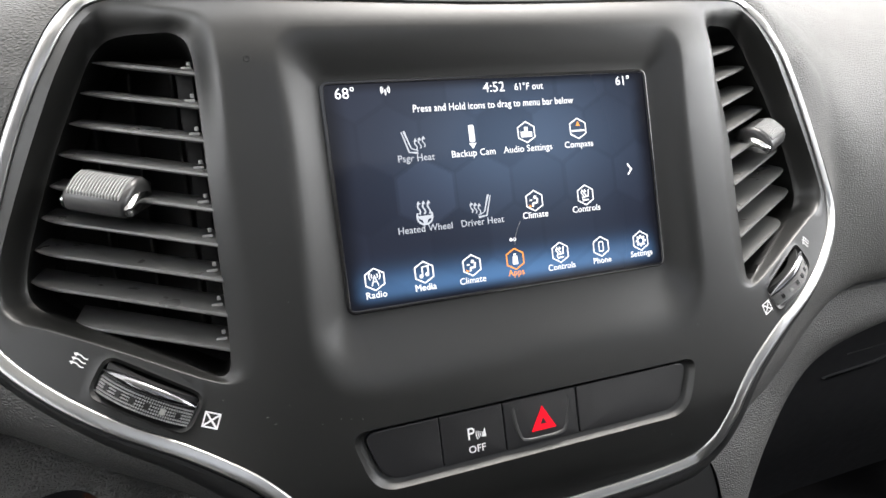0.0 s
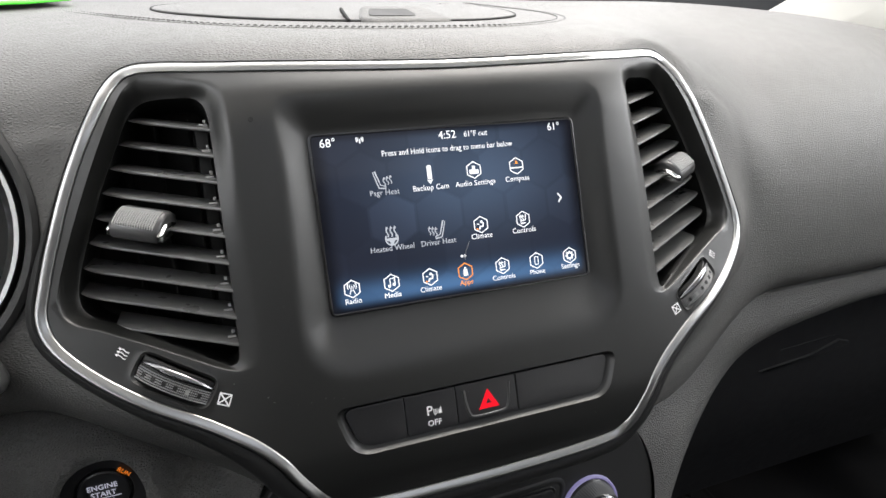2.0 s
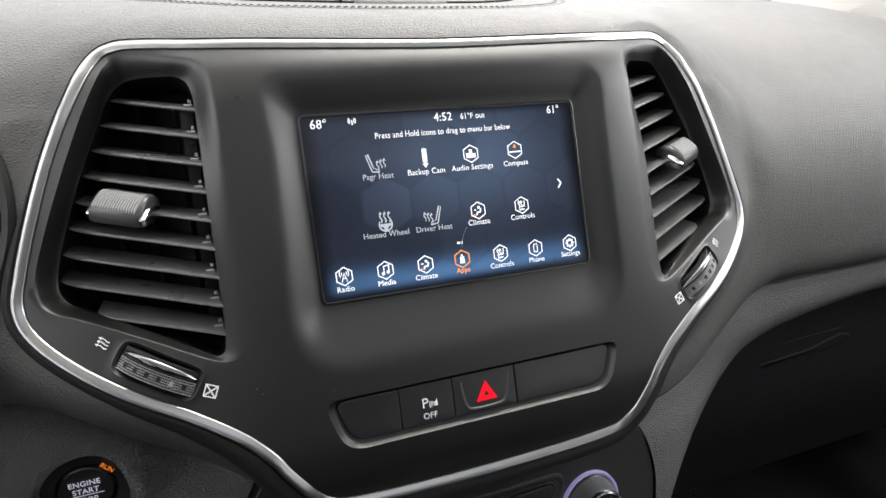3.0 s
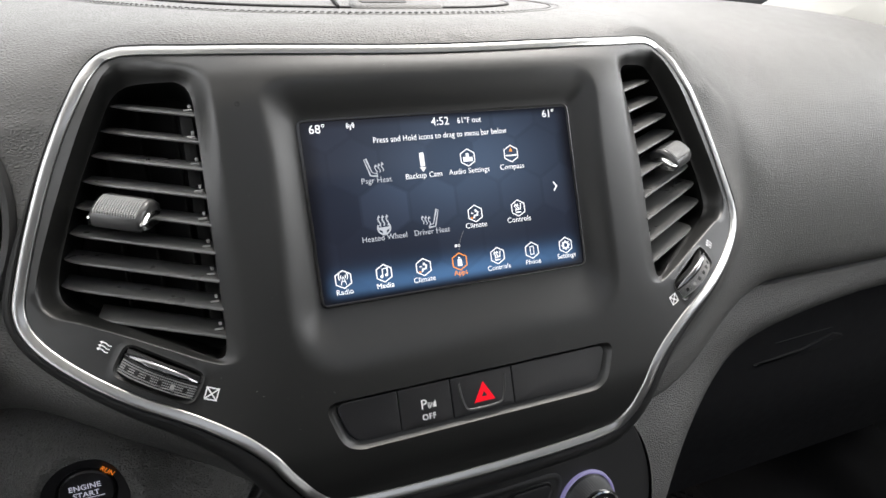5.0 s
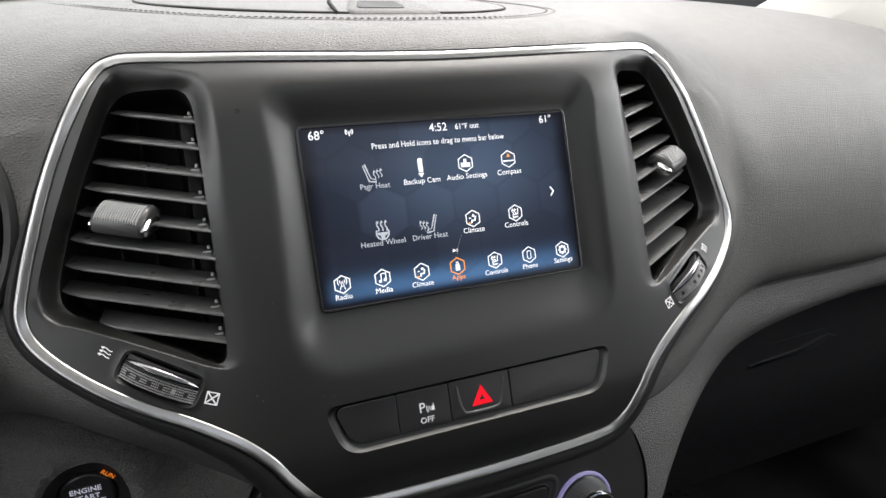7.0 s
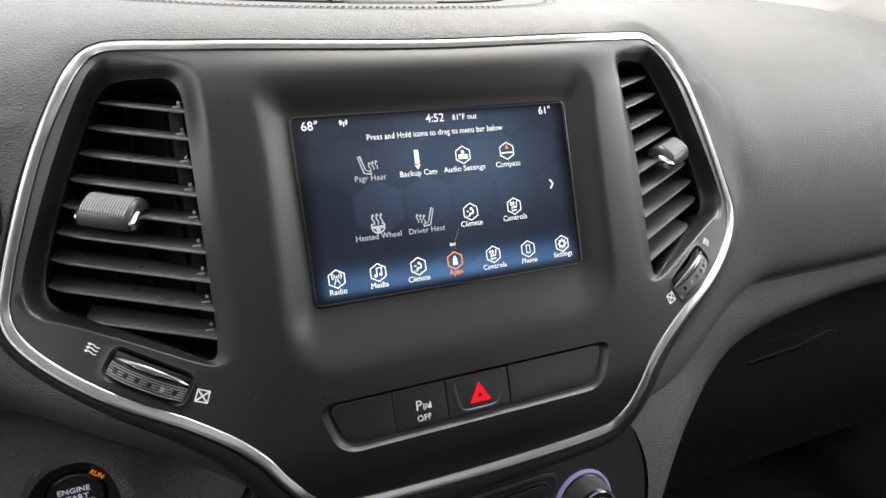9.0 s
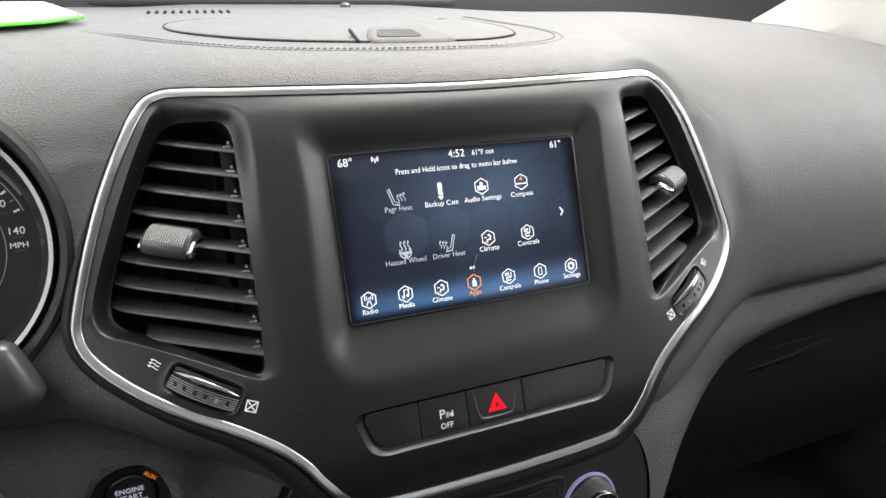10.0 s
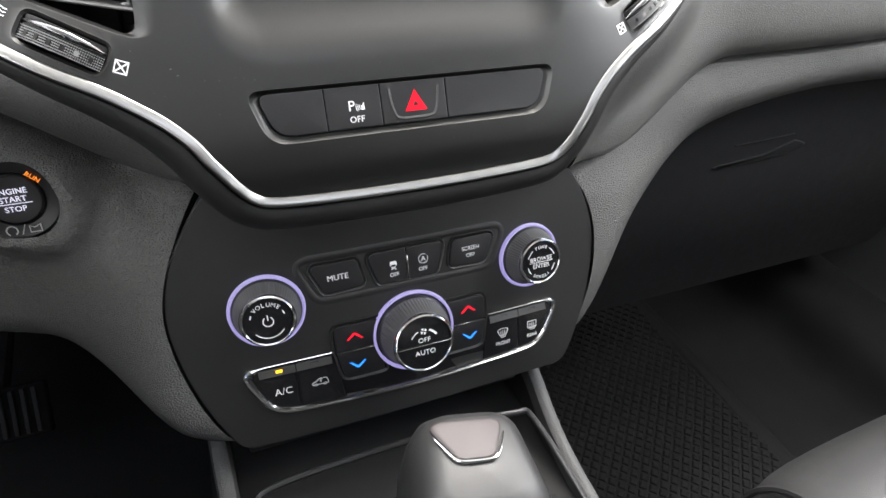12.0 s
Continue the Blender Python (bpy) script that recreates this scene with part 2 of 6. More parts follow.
def sweep(bm, path, profile, closed=True, up=(0, -1, 0)):
    """A profile of (outward, upward) steps carried along a path of 3D points; outward lies to the path's right."""
    P = [Vector(p) for p in path]
    n, u = len(P), Vector(up)
    rings = []
    for i in range(n):
        t = (P[(i + 1) % n] - P[i - 1]) if closed else (P[min(i + 1, n - 1)] - P[max(i - 1, 0)])
        side = t.cross(u).normalized()
        rings.append([tuple(P[i] + side * a + u * b) for a, b in profile])
    if closed:
        rings.append(rings[0])
    loft(bm, rings, closed=False)
    bmesh.ops.remove_doubles(bm, verts=bm.verts, dist=1e-7)


def tube(bm, path, r, closed=False, n=8):
    """A round tube along a path."""
    P = [Vector(p) for p in path]
    m = len(P)
    rr = r if hasattr(r, "__len__") else [r] * m
    rings, side = [], None
    for i in range(m):
        t = ((P[(i + 1) % m] - P[i - 1]) if closed else (P[min(i + 1, m - 1)] - P[max(i - 1, 0)])).normalized()
        ref = side if side is not None else (Vector((0, 0, 1)) if abs(t.z) < 0.9 else Vector((1, 0, 0)))
        a = (ref - t * ref.dot(t)).normalized()
        side = a
        b = t.cross(a)
        rings.append([tuple(P[i] + (a * math.cos(2 * math.pi * k / n) + b * math.sin(2 * math.pi * k / n)) * rr[i]) for k in range(n)])
    if closed:
        rings.append(rings[0])
        loft(bm, rings)
        bmesh.ops.remove_doubles(bm, verts=bm.verts, dist=1e-7)
    else:
        loft(bm, rings, cap0=True, cap1=True)


def lathe(bm, profile, n=48, m=Matrix()):
    """A profile of (radius, height) turned about the local z axis."""
    rings = [[m @ Vector((r * math.cos(2 * math.pi * k / n), r * math.sin(2 * math.pi * k / n), z)) for k in range(n)] for r, z in profile]
    loft(bm, rings)
    bmesh.ops.remove_doubles(bm, verts=bm.verts, dist=1e-7)


def block(bm, sx, sy, sz, bevel=0.0, m=Matrix(), seg=2):
    """A box about its centre with rounded edges."""
    got = bmesh.ops.create_cube(bm, size=1.0)
    bmesh.ops.scale(bm, vec=(sx, sy, sz), verts=got["verts"])
    vs = got["verts"]
    if bevel > 0:
        es = list({e for v in vs for e in v.link_edges})
        out = bmesh.ops.bevel(bm, geom=es, offset=bevel, segments=seg, profile=0.5, affect="EDGES")
        vs = list({v for f in out["faces"] for v in f.verts} | {v for v in vs if v.is_valid})
    bmesh.ops.transform(bm, matrix=m, verts=vs)


def plate(bm, poly, h, lift, depth, bevel, crown=0.0):
    """A key or plate that stands lift proud of the surface h, with rounded upper edges and a domed top."""
    def ring(p, off):
        return [(x, h(x, z) - off, z) for x, z in p]
    rings = [ring(poly, -depth), ring(poly, lift - bevel), ring(outset(poly, -0.3 * bevel), lift - 0.3 * bevel), ring(outset(poly, -bevel), lift)]
    q = outset(poly, -bevel)
    c = Vector((sum(p[0] for p in q) / len(q), sum(p[1] for p in q) / len(q)))
    rings.append(ring(outset(poly, -1.7 * bevel), lift + 0.02 * crown))
    for k, f in ((0.6, 0.6), (0.25, 0.9)):
        rings.append(ring([(c.x + (x - c.x) * k, c.y + (z - c.y) * k) for x, z in q], lift + crown * f))
    loft(bm, rings, cap1=True)


def part(name, bm, mat, parent=None, label="", m=DASH, sharp=35):
    """Links a bmesh as one mesh object, at the top level or under a thing or part."""
    bmesh.ops.recalc_face_normals(bm, faces=bm.faces)
    bm.transform(m)
    me = bpy.data.meshes.new(name)
    bm.to_mesh(me)
    bm.free()
    me.materials.append(mat)
    me.polygons.foreach_set("use_smooth", [True] * len(me.polygons))
    me.set_sharp_from_angle(angle=radians(sharp))
    ob = new(name, me)
    if parent is not None:
        ob.parent = parent
        ob.matrix_parent_inverse = parent.matrix_basis.inverted() if parent.type == "EMPTY" else Matrix()
    if label:
        tagged(ob, label)
    return ob


def thing(name, label, category, at=(0, 0, 0), m=DASH, group="", kind=""):
    """An Empty at a thing's base, to which its parts are tied."""
    ob = new(name)
    ob.empty_display_size = 0.02
    ob.matrix_basis = Matrix.Translation(m @ Vector(at))
    return tagged(ob, label, category, group, kind)


def seat_on(h, x, z, lift=0.0, turn=0.0):
    """The pose of a flat marking on the surface h: its x to the right, its y up, its z off the surface."""
    e = 0.0015
    dx, dz = Vector((2 * e, h(x + e, z) - h(x - e, z), 0)), Vector((0, h(x, z + e) - h(x, z - e), 2 * e))
    a = dx.normalized()
    nrm = dx.cross(dz).normalized()
    b = nrm.cross(a)
    o = Vector((x, h(x, z), z)) + nrm * lift
    r = Matrix((a, b, nrm)).transposed().to_4x4()
    return Matrix.Translation(o) @ r @ Matrix.Rotation(radians(turn), 4, "Z")


def letters(text, size, bold=0.0, wide=1.0, gap=1.0):
    """Words as a flat mesh in the built-in type, centred on the origin."""
    cu = bpy.data.curves.new("words", "FONT")
    cu.body, cu.size, cu.align_x, cu.align_y = text, size, "CENTER", "CENTER"
    cu.offset, cu.space_line, cu.space_character = (0.0 if "M" in text else bold * size), gap, 1.03
    cu.resolution_u, cu.extrude = 3, 0.00004
    ob = bpy.data.objects.new("words", cu)
    me = bpy.data.meshes.new_from_object(ob)
    bm = bmesh.new()
    bm.from_mesh(me)
    bpy.data.objects.remove(ob)
    bpy.data.curves.remove(cu)
    bpy.data.meshes.remove(me)
    if "M" in text and bold > 0:
        # the built-in type's offset spoils this letter: thicken by a shifted second layer
        twin = bmesh.ops.duplicate(bm, geom=bm.verts[:] + bm.edges[:] + bm.faces[:])["geom"]
        bmesh.ops.translate(bm, verts=[v for v in twin if isinstance(v, bmesh.types.BMVert)], vec=(0.035 * size, 0.01 * size, 0.00003))
    xs, ys = [v.co.x for v in bm.verts], [v.co.y for v in bm.verts]
    bm.transform(Matrix.Diagonal((wide, 1, 1, 1)) @ Matrix.Translation((-(min(xs) + max(xs)) / 2, -(min(ys) + max(ys)) / 2, 0)))
    return bm


def flat(bm, poly, z=0.0, thick=0.0001):
    """A thin flat figure in the local plane."""
    a = [bm.verts.new((x, y, z)) for x, y in poly]
    b = [bm.verts.new((x, y, z + thick)) for x, y in poly]
    bm.faces.new(b)
    for i in range(len(a)):
        j = (i + 1) % len(a)
        bm.faces.new((a[i], a[j], b[j], b[i]))


def stroke(bm, pts, w, closed=False, z=0.0):
    """A line of even width in the local plane."""
    P = [Vector(p) for p in pts]
    n = len(P)
    L, R = [], []
    for i in range(n):
        t = (P[(i + 1) % n] - P[i - 1]) if closed else (P[min(i + 1, n - 1)] - P[max(i - 1, 0)])
        t.normalize()
        d0 = (P[i] - P[i - 1]).normalized() if (closed or i) else t
        k = 1 / max(0.5, d0.dot(t))
        L.append((P[i].x - t.y * w / 2 * k, P[i].y + t.x * w / 2 * k, z))
        R.append((P[i].x + t.y * w / 2 * k, P[i].y - t.x * w / 2 * k, z))
    rings = [[bm.verts.new(a), bm.verts.new(b)] for a, b in zip(L, R)]
    for i in range(n if closed else n - 1):
        a, b = rings[i], rings[(i + 1) % n]
        bm.faces.new((a[0], a[1], b[1], b[0]))


def arc(cx, cy, r, a0, a1, n=12):
    return [(cx + r * math.cos(radians(a0 + (a1 - a0) * k / n)), cy + r * math.sin(radians(a0 + (a1 - a0) * k / n))) for k in range(n + 1)]


def hexagon(cx, cy, r):
    return [(cx + r * math.sin(radians(60 * k)), cy + r * math.cos(radians(60 * k))) for k in range(6)]


# ---- shapes of the centre panel, in its own axes ----
def face(x, z):
    """The bezel's skin: a proud middle whose wings fall back towards the sides."""
    d = abs(x) - 0.110
    ramp = (d + math.sqrt(d * d + 0.0004)) / 2
    c = smooth(z, (-0.146, -0.132, -0.112, -0.05, 0.0, 0.05, 0.07, 0.084), (0.001, -0.0055, -0.0082, -0.0078, -0.0075, -0.0075, -0.004, 0.003))
    k = smooth(z, (-0.10, -0.07, -0.05, -0.03, 0.01, 0.05, 0.08), (0.10, 0.15, 0.21, 0.25, 0.27, 0.295, 0.315))
    return c + k * ramp - 0.0008


def lower(x, z):
    """The skin of the climate control panel."""
    return 0.051 + 0.12 * (-0.2 - z) + 0.3 * x * x


# Half the bezel's outline, from the top middle to the bottom middle.
HALF = [(0.0, 0.0790), (0.06, 0.0803), (0.11, 0.0824), (0.144, 0.0858), (0.1570, 0.0858), (0.1652, 0.0806), (0.1748, 0.0632), (0.1880, 0.036), (0.1978, 0.010), (0.2056, -0.0145),
        (0.2083, -0.029), (0.2035, -0.0415), (0.189, -0.0562), (0.1668, -0.0722), (0.1439, -0.0853), (0.1290, -0.0953), (0.1190, -0.1033), (0.1097, -0.1133), (0.1040, -0.1222), (0.0987, -0.1296), (0.0930, -0.1372), (0.0868, -0.1430), (0.0780, -0.1460), (0.0500, -0.1478)]
OUTLINE = spline([(0.0, -0.1486)] + [(x, z) for x, z in HALF[:0:-1]] + [HALF[0]] + [(-x, z) for x, z in HALF[1:]], per=5)
# OUTLINE runs from the bottom middle up the passenger's side and down the driver's.


def slat_face(x, z):
    """How deep the front edges of the vent's slats lie."""
    return smooth(z, (-0.06, -0.03, 0.0, 0.027, 0.054, 0.07), (-0.0026, -0.003, -0.0015, 0.0017, 0.0067, 0.010)) + (abs(x) - 0.124) * 0.43


# The vent's opening at the skin and at the slats, point for point.
VENT_OUT = spline([(0.1142, 0.0600), (0.1150, 0.0700), (0.1178, 0.0765), (0.1245, 0.0795), (0.1325, 0.0812), (0.1450, 0.0832), (0.1552, 0.0832), (0.1612, 0.0785), (0.1658, 0.0700), (0.1702, 0.0610), (0.1822, 0.0350), (0.1930, 0.0090), (0.2012, -0.0140), (0.2026, -0.0262), (0.1970, -0.0328), (0.1868, -0.0368), (0.1690, -0.0450), (0.1500, -0.0547), (0.1405, -0.0597), (0.1340, -0.0629), (0.1250, -0.0660), (0.1175, -0.0640), (0.1148, -0.056), (0.1142, -0.045), (0.1138, -0.02), (0.1138, 0.02), (0.1138, 0.045)], 5)
VENT_IN = spline([(0.1241, 0.0500), (0.1243, 0.0600), (0.1262, 0.0675), (0.1310, 0.0715), (0.1380, 0.0725), (0.1470, 0.0732), (0.1545, 0.0725), (0.1602, 0.0690), (0.1648, 0.0622), (0.1690, 0.0530), (0.1790, 0.0310), (0.1882, 0.0070), (0.1948, -0.0130), (0.1955, -0.0243), (0.1908, -0.0308), (0.1822, -0.0356), (0.1650, -0.0440), (0.1490, -0.0524), (0.1400, -0.0573), (0.1350, -0.0601), (0.1292, -0.0628), (0.1256, -0.0608), (0.1245, -0.054), (0.1241, -0.044), (0.1240, -0.02), (0.1240, 0.02), (0.1240, 0.040)], 5)


def side(pts, s):
    return [(s * x, z) for x, z in pts]


# Thumbwheel slots in the wings.
WHEEL_MID, WHEEL_DIR = (0.1552, -0.0648), Vector((0.852, 0.523))


def wheel_slot(s, grow=0.0):
    a, b = WHEEL_DIR, Vector((-WHEEL_DIR.y, WHEEL_DIR.x))
    w, d = 0.0180 + grow, 0.0067 + grow
    c = Vector(WHEEL_MID)
    return side(rounded([tuple(c + a * (p * w) + b * (q * d)) for p, q in ((-1, 1), (1, 1), (1, -1), (-1, -1))], 0.004 + grow, 4), s)


SCREEN_IN = rounded([(-0.0782, 0.0474), (0.0782, 0.0474), (0.0782, -0.0482), (-0.0782, -0.0482)], 0.0042, 7)
SCREEN_OUT = rounded([(-0.0950, 0.0682), (0.0950, 0.0682), (0.0975, -0.084), (-0.0975, -0.084)], [0.0125, 0.0125, 0.036, 0.036], 7)
BANK_IN = rounded([(-0.0800, -0.0950), (0.0800, -0.0950), (0.0730, -0.1168), (-0.0730, -0.1168)], [0.005, 0.005, 0.0125, 0.0125], 6)
BANK_OUT = rounded([(-0.0850, -0.0935), (0.0850, -0.0935), (0.0770, -0.1200), (-0.0770, -0.1200)], [0.006, 0.006, 0.0150, 0.0150], 6)
SCREEN_IN, SCREEN_OUT = fine([SCREEN_IN, SCREEN_OUT], 0.004)
VENT_EDGE, VENT_HOLE = fine([VENT_OUT, VENT_IN], 0.003)


def between(a, b, t):
    return [(p[0] + (q[0] - p[0]) * t, p[1] + (q[1] - p[1]) * t) for p, q in zip(a, b)]


def deeper(a, b):
    """The larger of two depths, with a soft change-over."""
    return (a + b + math.sqrt((a - b) ** 2 + 0.000004)) / 2


# ---- the bezel ----
def build_bezel():
    th = thing("center_stack", "satin black center stack panel with a silver surround on the dashboard", "dashboard panel", (0, 0.02, -0.14))
    bm = bmesh.new()
    holes = [SCREEN_OUT, BANK_OUT]
    for s in (-1, 1):
        holes += [side(VENT_EDGE, s), wheel_slot(s, 0.0024)]
    sheet(bm, OUTLINE, holes, face, 0.0036)
    # the screen's recess
    rings = []
    for t, crisp, soft_d in ((0, 0, 0), (0.06, 0.025, 0.006), (0.13, 0.09, 0.03), (0.22, 0.19, 0.09), (0.34, 0.33, 0.22), (0.48, 0.49, 0.42), (0.64, 0.67, 0.66), (0.80, 0.85, 0.86), (0.92, 0.965, 0.97), (0.97, 0.99, 0.99), (1, 1.0, 1.0)):
        ring = []
        for (x, z), (_, oz) in zip(between(SCREEN_OUT, SCREEN_IN, t), SCREEN_OUT):
            low = step01((0.058 - oz) / 0.03)
            d = crisp * (1 - low) + soft_d * low
            ring.append((x, face(x, z) * (1 - d) + 0.0002 * d, z))
        rings.append(ring)
    rings.append([(x, 0.0012, z) for x, z in outset(SCREEN_IN, -0.0005)])
    rings.append([(x, 0.004, z) for x, z in outset(SCREEN_IN, -0.0005)])
    loft(bm, rings)
    # the switch pocket
    rings = []
    for t, d in ((0, 0), (0.1, 0.0004), (0.3, 0.0018), (0.6, 0.0030), (1, 0.0036), (1, 0.010)):
        rings.append([(x, face(x, z) + d, z) for x, z in between(BANK_OUT, BANK_IN, t)])
    loft(bm, rings)
    for s in (-1, 1):
        a, b = side(VENT_EDGE, s), side(VENT_HOLE, s)
        rings = []
        for t, d, bowl in ((0, 0, 0), (0.1, 0.02, 0.10), (0.22, 0.09, 0.24), (0.36, 0.24, 0.41), (0.52, 0.45, 0.59), (0.7, 0.70, 0.78), (0.88, 0.92, 0.94), (1, 1, 1)):
            ring = []
            for (x, z), (ax, az) in zip(between(a, b, t), a):
                w = step01((abs(ax) - 0.122) / 0.02) * step01((az + 0.03) / 0.03)
                e = d * (1 - w) + bowl * w
                ring.append((x, face(x, z) * (1 - e) + deeper(face(x, z) + 0.001, slat_face(x, z) - 0.001) * e, z))
            rings.append(ring)
        rings.append([(x, slat_face(x, z) + 0.012, z) for x, z in b])
        rings.append([(x, slat_face(x, z) + 0.034, z) for x, z in b])
        loft(bm, rings)
        o, i = wheel_slot(s, 0.0024), wheel_slot(s)
        loft(bm, [[(x, face(x, z), z) for x, z in o], [(x, face(x, z) - 0.0004, z) for x, z in between(o, i, 0.4)], [(x, face(x, z) + 0.0008, z) for x, z in i], [(x, face(x, z) + 0.012, z) for x, z in i]])
    bmesh.ops.remove_doubles(bm, verts=bm.verts, dist=2e-5)
    part("bezel_face", bm, BEZEL, th)
    path = [(x, face(x, z), z) for x, z in OUTLINE]
    bm = bmesh.new()
    band, P = [], [Vector(p) for p in path]
    for i, p in enumerate(P):
        out = (P[(i + 1) % len(P)] - P[i - 1]).cross(Vector((0, -1, 0))).normalized()
        prof = []
        for a, b in ((-0.0007, -0.002), (-0.0007, 0.0002), (-0.0005, 0.0007), (-0.0001, 0.0010), (0.0004, 0.0011), (0.0014, 0.0013), (0.0025, 0.0014), (0.0036, 0.0012), (0.0042, 0.0008), (0.0046, 0.0002), (0.0048, -0.0010), (0.0048, -0.005)):
            prof.append(tuple(p + out * a - Vector((0, b - 0.30 * out.z * min(max(a, 0.0), 0.006) * (b > 0), 0))))
        band.append(prof)
    loft(bm, band + [band[0]], closed=False)
    bmesh.ops.remove_doubles(bm, verts=bm.verts, dist=1e-7)
    part("chrome_surround", bm, CHROME, th, "satin silver trim strip round the bezel")
    bm = bmesh.new()
    rings = []
    P = [Vector(p) for p in path]
    for i, p in enumerate(P):
        out = (P[(i + 1) % len(P)] - P[i - 1]).cross(Vector((0, -1, 0))).normalized()
        w = 1 + 0.9 * step01((-0.055 - p.z) / 0.06) - 0.62 * step01((p.z + 0.02) / 0.06)
        rings.append([tuple(p + out * (0.0045 + a * w) + Vector((0, -b, 0))) for a, b in ((0, -0.004), (0.0008, -0.0012), (0.0018, -0.0008), (0.0034, -0.0018), (0.0052, -0.0050), (0.0066, -0.0105), (0.0074, -0.019), (0.0076, -0.032), (0.0076, -0.065))])
    loft(bm, rings + [rings[0]], closed=False)
    bmesh.ops.remove_doubles(bm, verts=bm.verts, dist=1e-7)
    part("outer_lip", bm, LIP, th)
    return th


build_bezel()


# ---- air vents ----
def crossing(poly, x0, z0, dx, dz):
    """How far a line from (x0, z0) runs before it leaves the polygon."""
    best = 0.0
    n = len(poly)
    for i in range(n):
        ax, az = poly[i]
        bx, bz = poly[(i + 1) % n]
        den = dx * (bz - az) - dz * (bx - ax)
        if abs(den) < 1e-12:
            continue
        t = ((ax - x0) * (bz - az) - (az - z0) * (bx - ax)) / den
        u = ((ax - x0) * dz - (az - z0) * dx) / den
        if 0 <= u <= 1 and t > best:
            best = t
    return best


def build_vent(s):
    th = thing("air_vent", "black dashboard air vent with nine slats and a ridged tab", "air vent", (s * 0.158, 0.02, -0.06), group="air vents beside the screen")
    hole = VENT_HOLE
    rise, lean = 0.28, radians(17)
    into = Vector((0, math.cos(lean), math.sin(lean)))
    # dark box behind
    bm = bmesh.new()
    big = outset(hole, 0.001)
    loft(bm, [[(s * x, slat_face(x, z) + 0.030, z) for x, z in big], [(s * x, slat_face(x, z) + 0.055, z + 0.008) for x, z in big]], cap1=True)
    part("vent_duct", bm, CAVITY, th)
    for k in range(3):
        x = 0.136 + 0.018 * k
        z0, z1 = -0.058 + max(0, (x - 0.131)) * 0.55, 0.068 - max(0, x - 0.165) * 2.6
        bm = bmesh.new()
        ym = slat_face(x, 0.0) + 0.050
        block(bm, 0.0014, 0.016, z1 - z0, 0.0004, Matrix.Translation((s * x, ym, (z0 + z1) / 2)))
        part("vane", bm, CAVITY, th)
    for i in range(9):
        z0 = 0.0538 - 0.01342 * i
        reach = crossing(hole, 0.1242, z0, 1.0, rise)
        x1 = 0.1242 + reach
        over = 0.007 if i == 8 else 0.0006
        n = 20
        rings = []
        prof = [(0.0, -0.0001), (0.0004, 0.0007), (0.0018, 0.0011), (0.008, 0.0014), (0.018, 0.0010), (0.022, 0.0), (0.018, -0.0012), (0.008, -0.0014), (0.0014, -0.0010), (0.0003, -0.0007)]
        for k in range(n + 1):
            x = 0.1236 + (x1 + over - 0.1236) * k / n
            z = z0 + rise * (x - 0.124)
            o = Vector((s * x, slat_face(x, z), z))
            upv = Vector((0, -math.sin(lean), math.cos(lean)))
            u = max(0.0, 1 - (x1 + over - x) / 0.012)
            back = 0.0045 * (1 - math.sqrt(max(0.0, 1 - u * u)))
            rings.append([tuple(o + into * (a + back * (1 - a / 0.022)) + upv * (b * (1 - 0.85 * u * u))) for a, b in prof])
        bm = bmesh.new()
        loft(bm, rings, cap0=True, cap1=True)
        part("slat", bm, SLAT, th)
        bm = bmesh.new()
        block(bm, 0.0040, 0.003, 0.0011, 0.0003, Matrix.Translation((s * 0.1272, slat_face(0.127, z0) + 0.0065, z0 + 0.0042)))
        block(bm, 0.0015, 0.002, 0.0018, 0.0003, Matrix.Translation((s * 0.1264, slat_face(0.127, z0) + 0.0085, z0 + 0.0066)))
        part("slat_pin", bm, RIB, th)
    bm = bmesh.new()
    block(bm, 0.0060, 0.003, 0.112, 0.0005, Matrix.Translation((s * 0.1285, slat_face(0.128, 0.0) + 0.022, 0.002)) @ Matrix.Rotation(radians(6), 4, "X"))
    part("linkage", bm, DEEP, th)
    # the ridged tab on the fifth slat
    a, b = Vector((0.1504, 0.0082, 0.0078)), Vector((0.1722, 0.0183, 0.0143))
    mid = (a + b) / 2
    ax = (b - a).normalized()
    L = (b - a).length
    upv = (Vector((0, -0.30, 0.95)) - ax * ax.dot(Vector((0, -0.30, 0.95)))).normalized()
    outv = ax.cross(upv)
    if outv.y > 0:
        outv = -outv
    M = Matrix((ax, -outv, upv)).transposed().to_4x4()
    M.translation = mid
    flip = Matrix.Diagonal((s, 1, 1, 1))
    prof = [(-0.0115, -0.0040), (0.0030, -0.0066), (0.0072, -0.0066), (0.0090, -0.0052), (0.0097, -0.0006), (0.0086, 0.0018), (0.0046, 0.0054), (0.0014, 0.0074), (-0.0020, 0.0086), (-0.0064, 0.0082), (-0.0115, 0.0050)]
    prof = [(p * 0.9, q * 0.9) for p, q in prof]
    rings = []
    for u, k in ((-0.52, 0.66), (-0.51, 0.82), (-0.485, 0.93), (-0.44, 1.0), (0.44, 1.0), (0.485, 0.93), (0.51, 0.82), (0.52, 0.66)):
        rings.append([flip @ (M @ Vector((u * L, -p * k, q * k))) for p, q in prof])
    bm = bmesh.new()
    loft(bm, rings, cap0=True, cap1=True)
    tab = part("vent_tab", bm, TAB, th, "black vent tab with ribs and chrome ends")
    bm = bmesh.new()
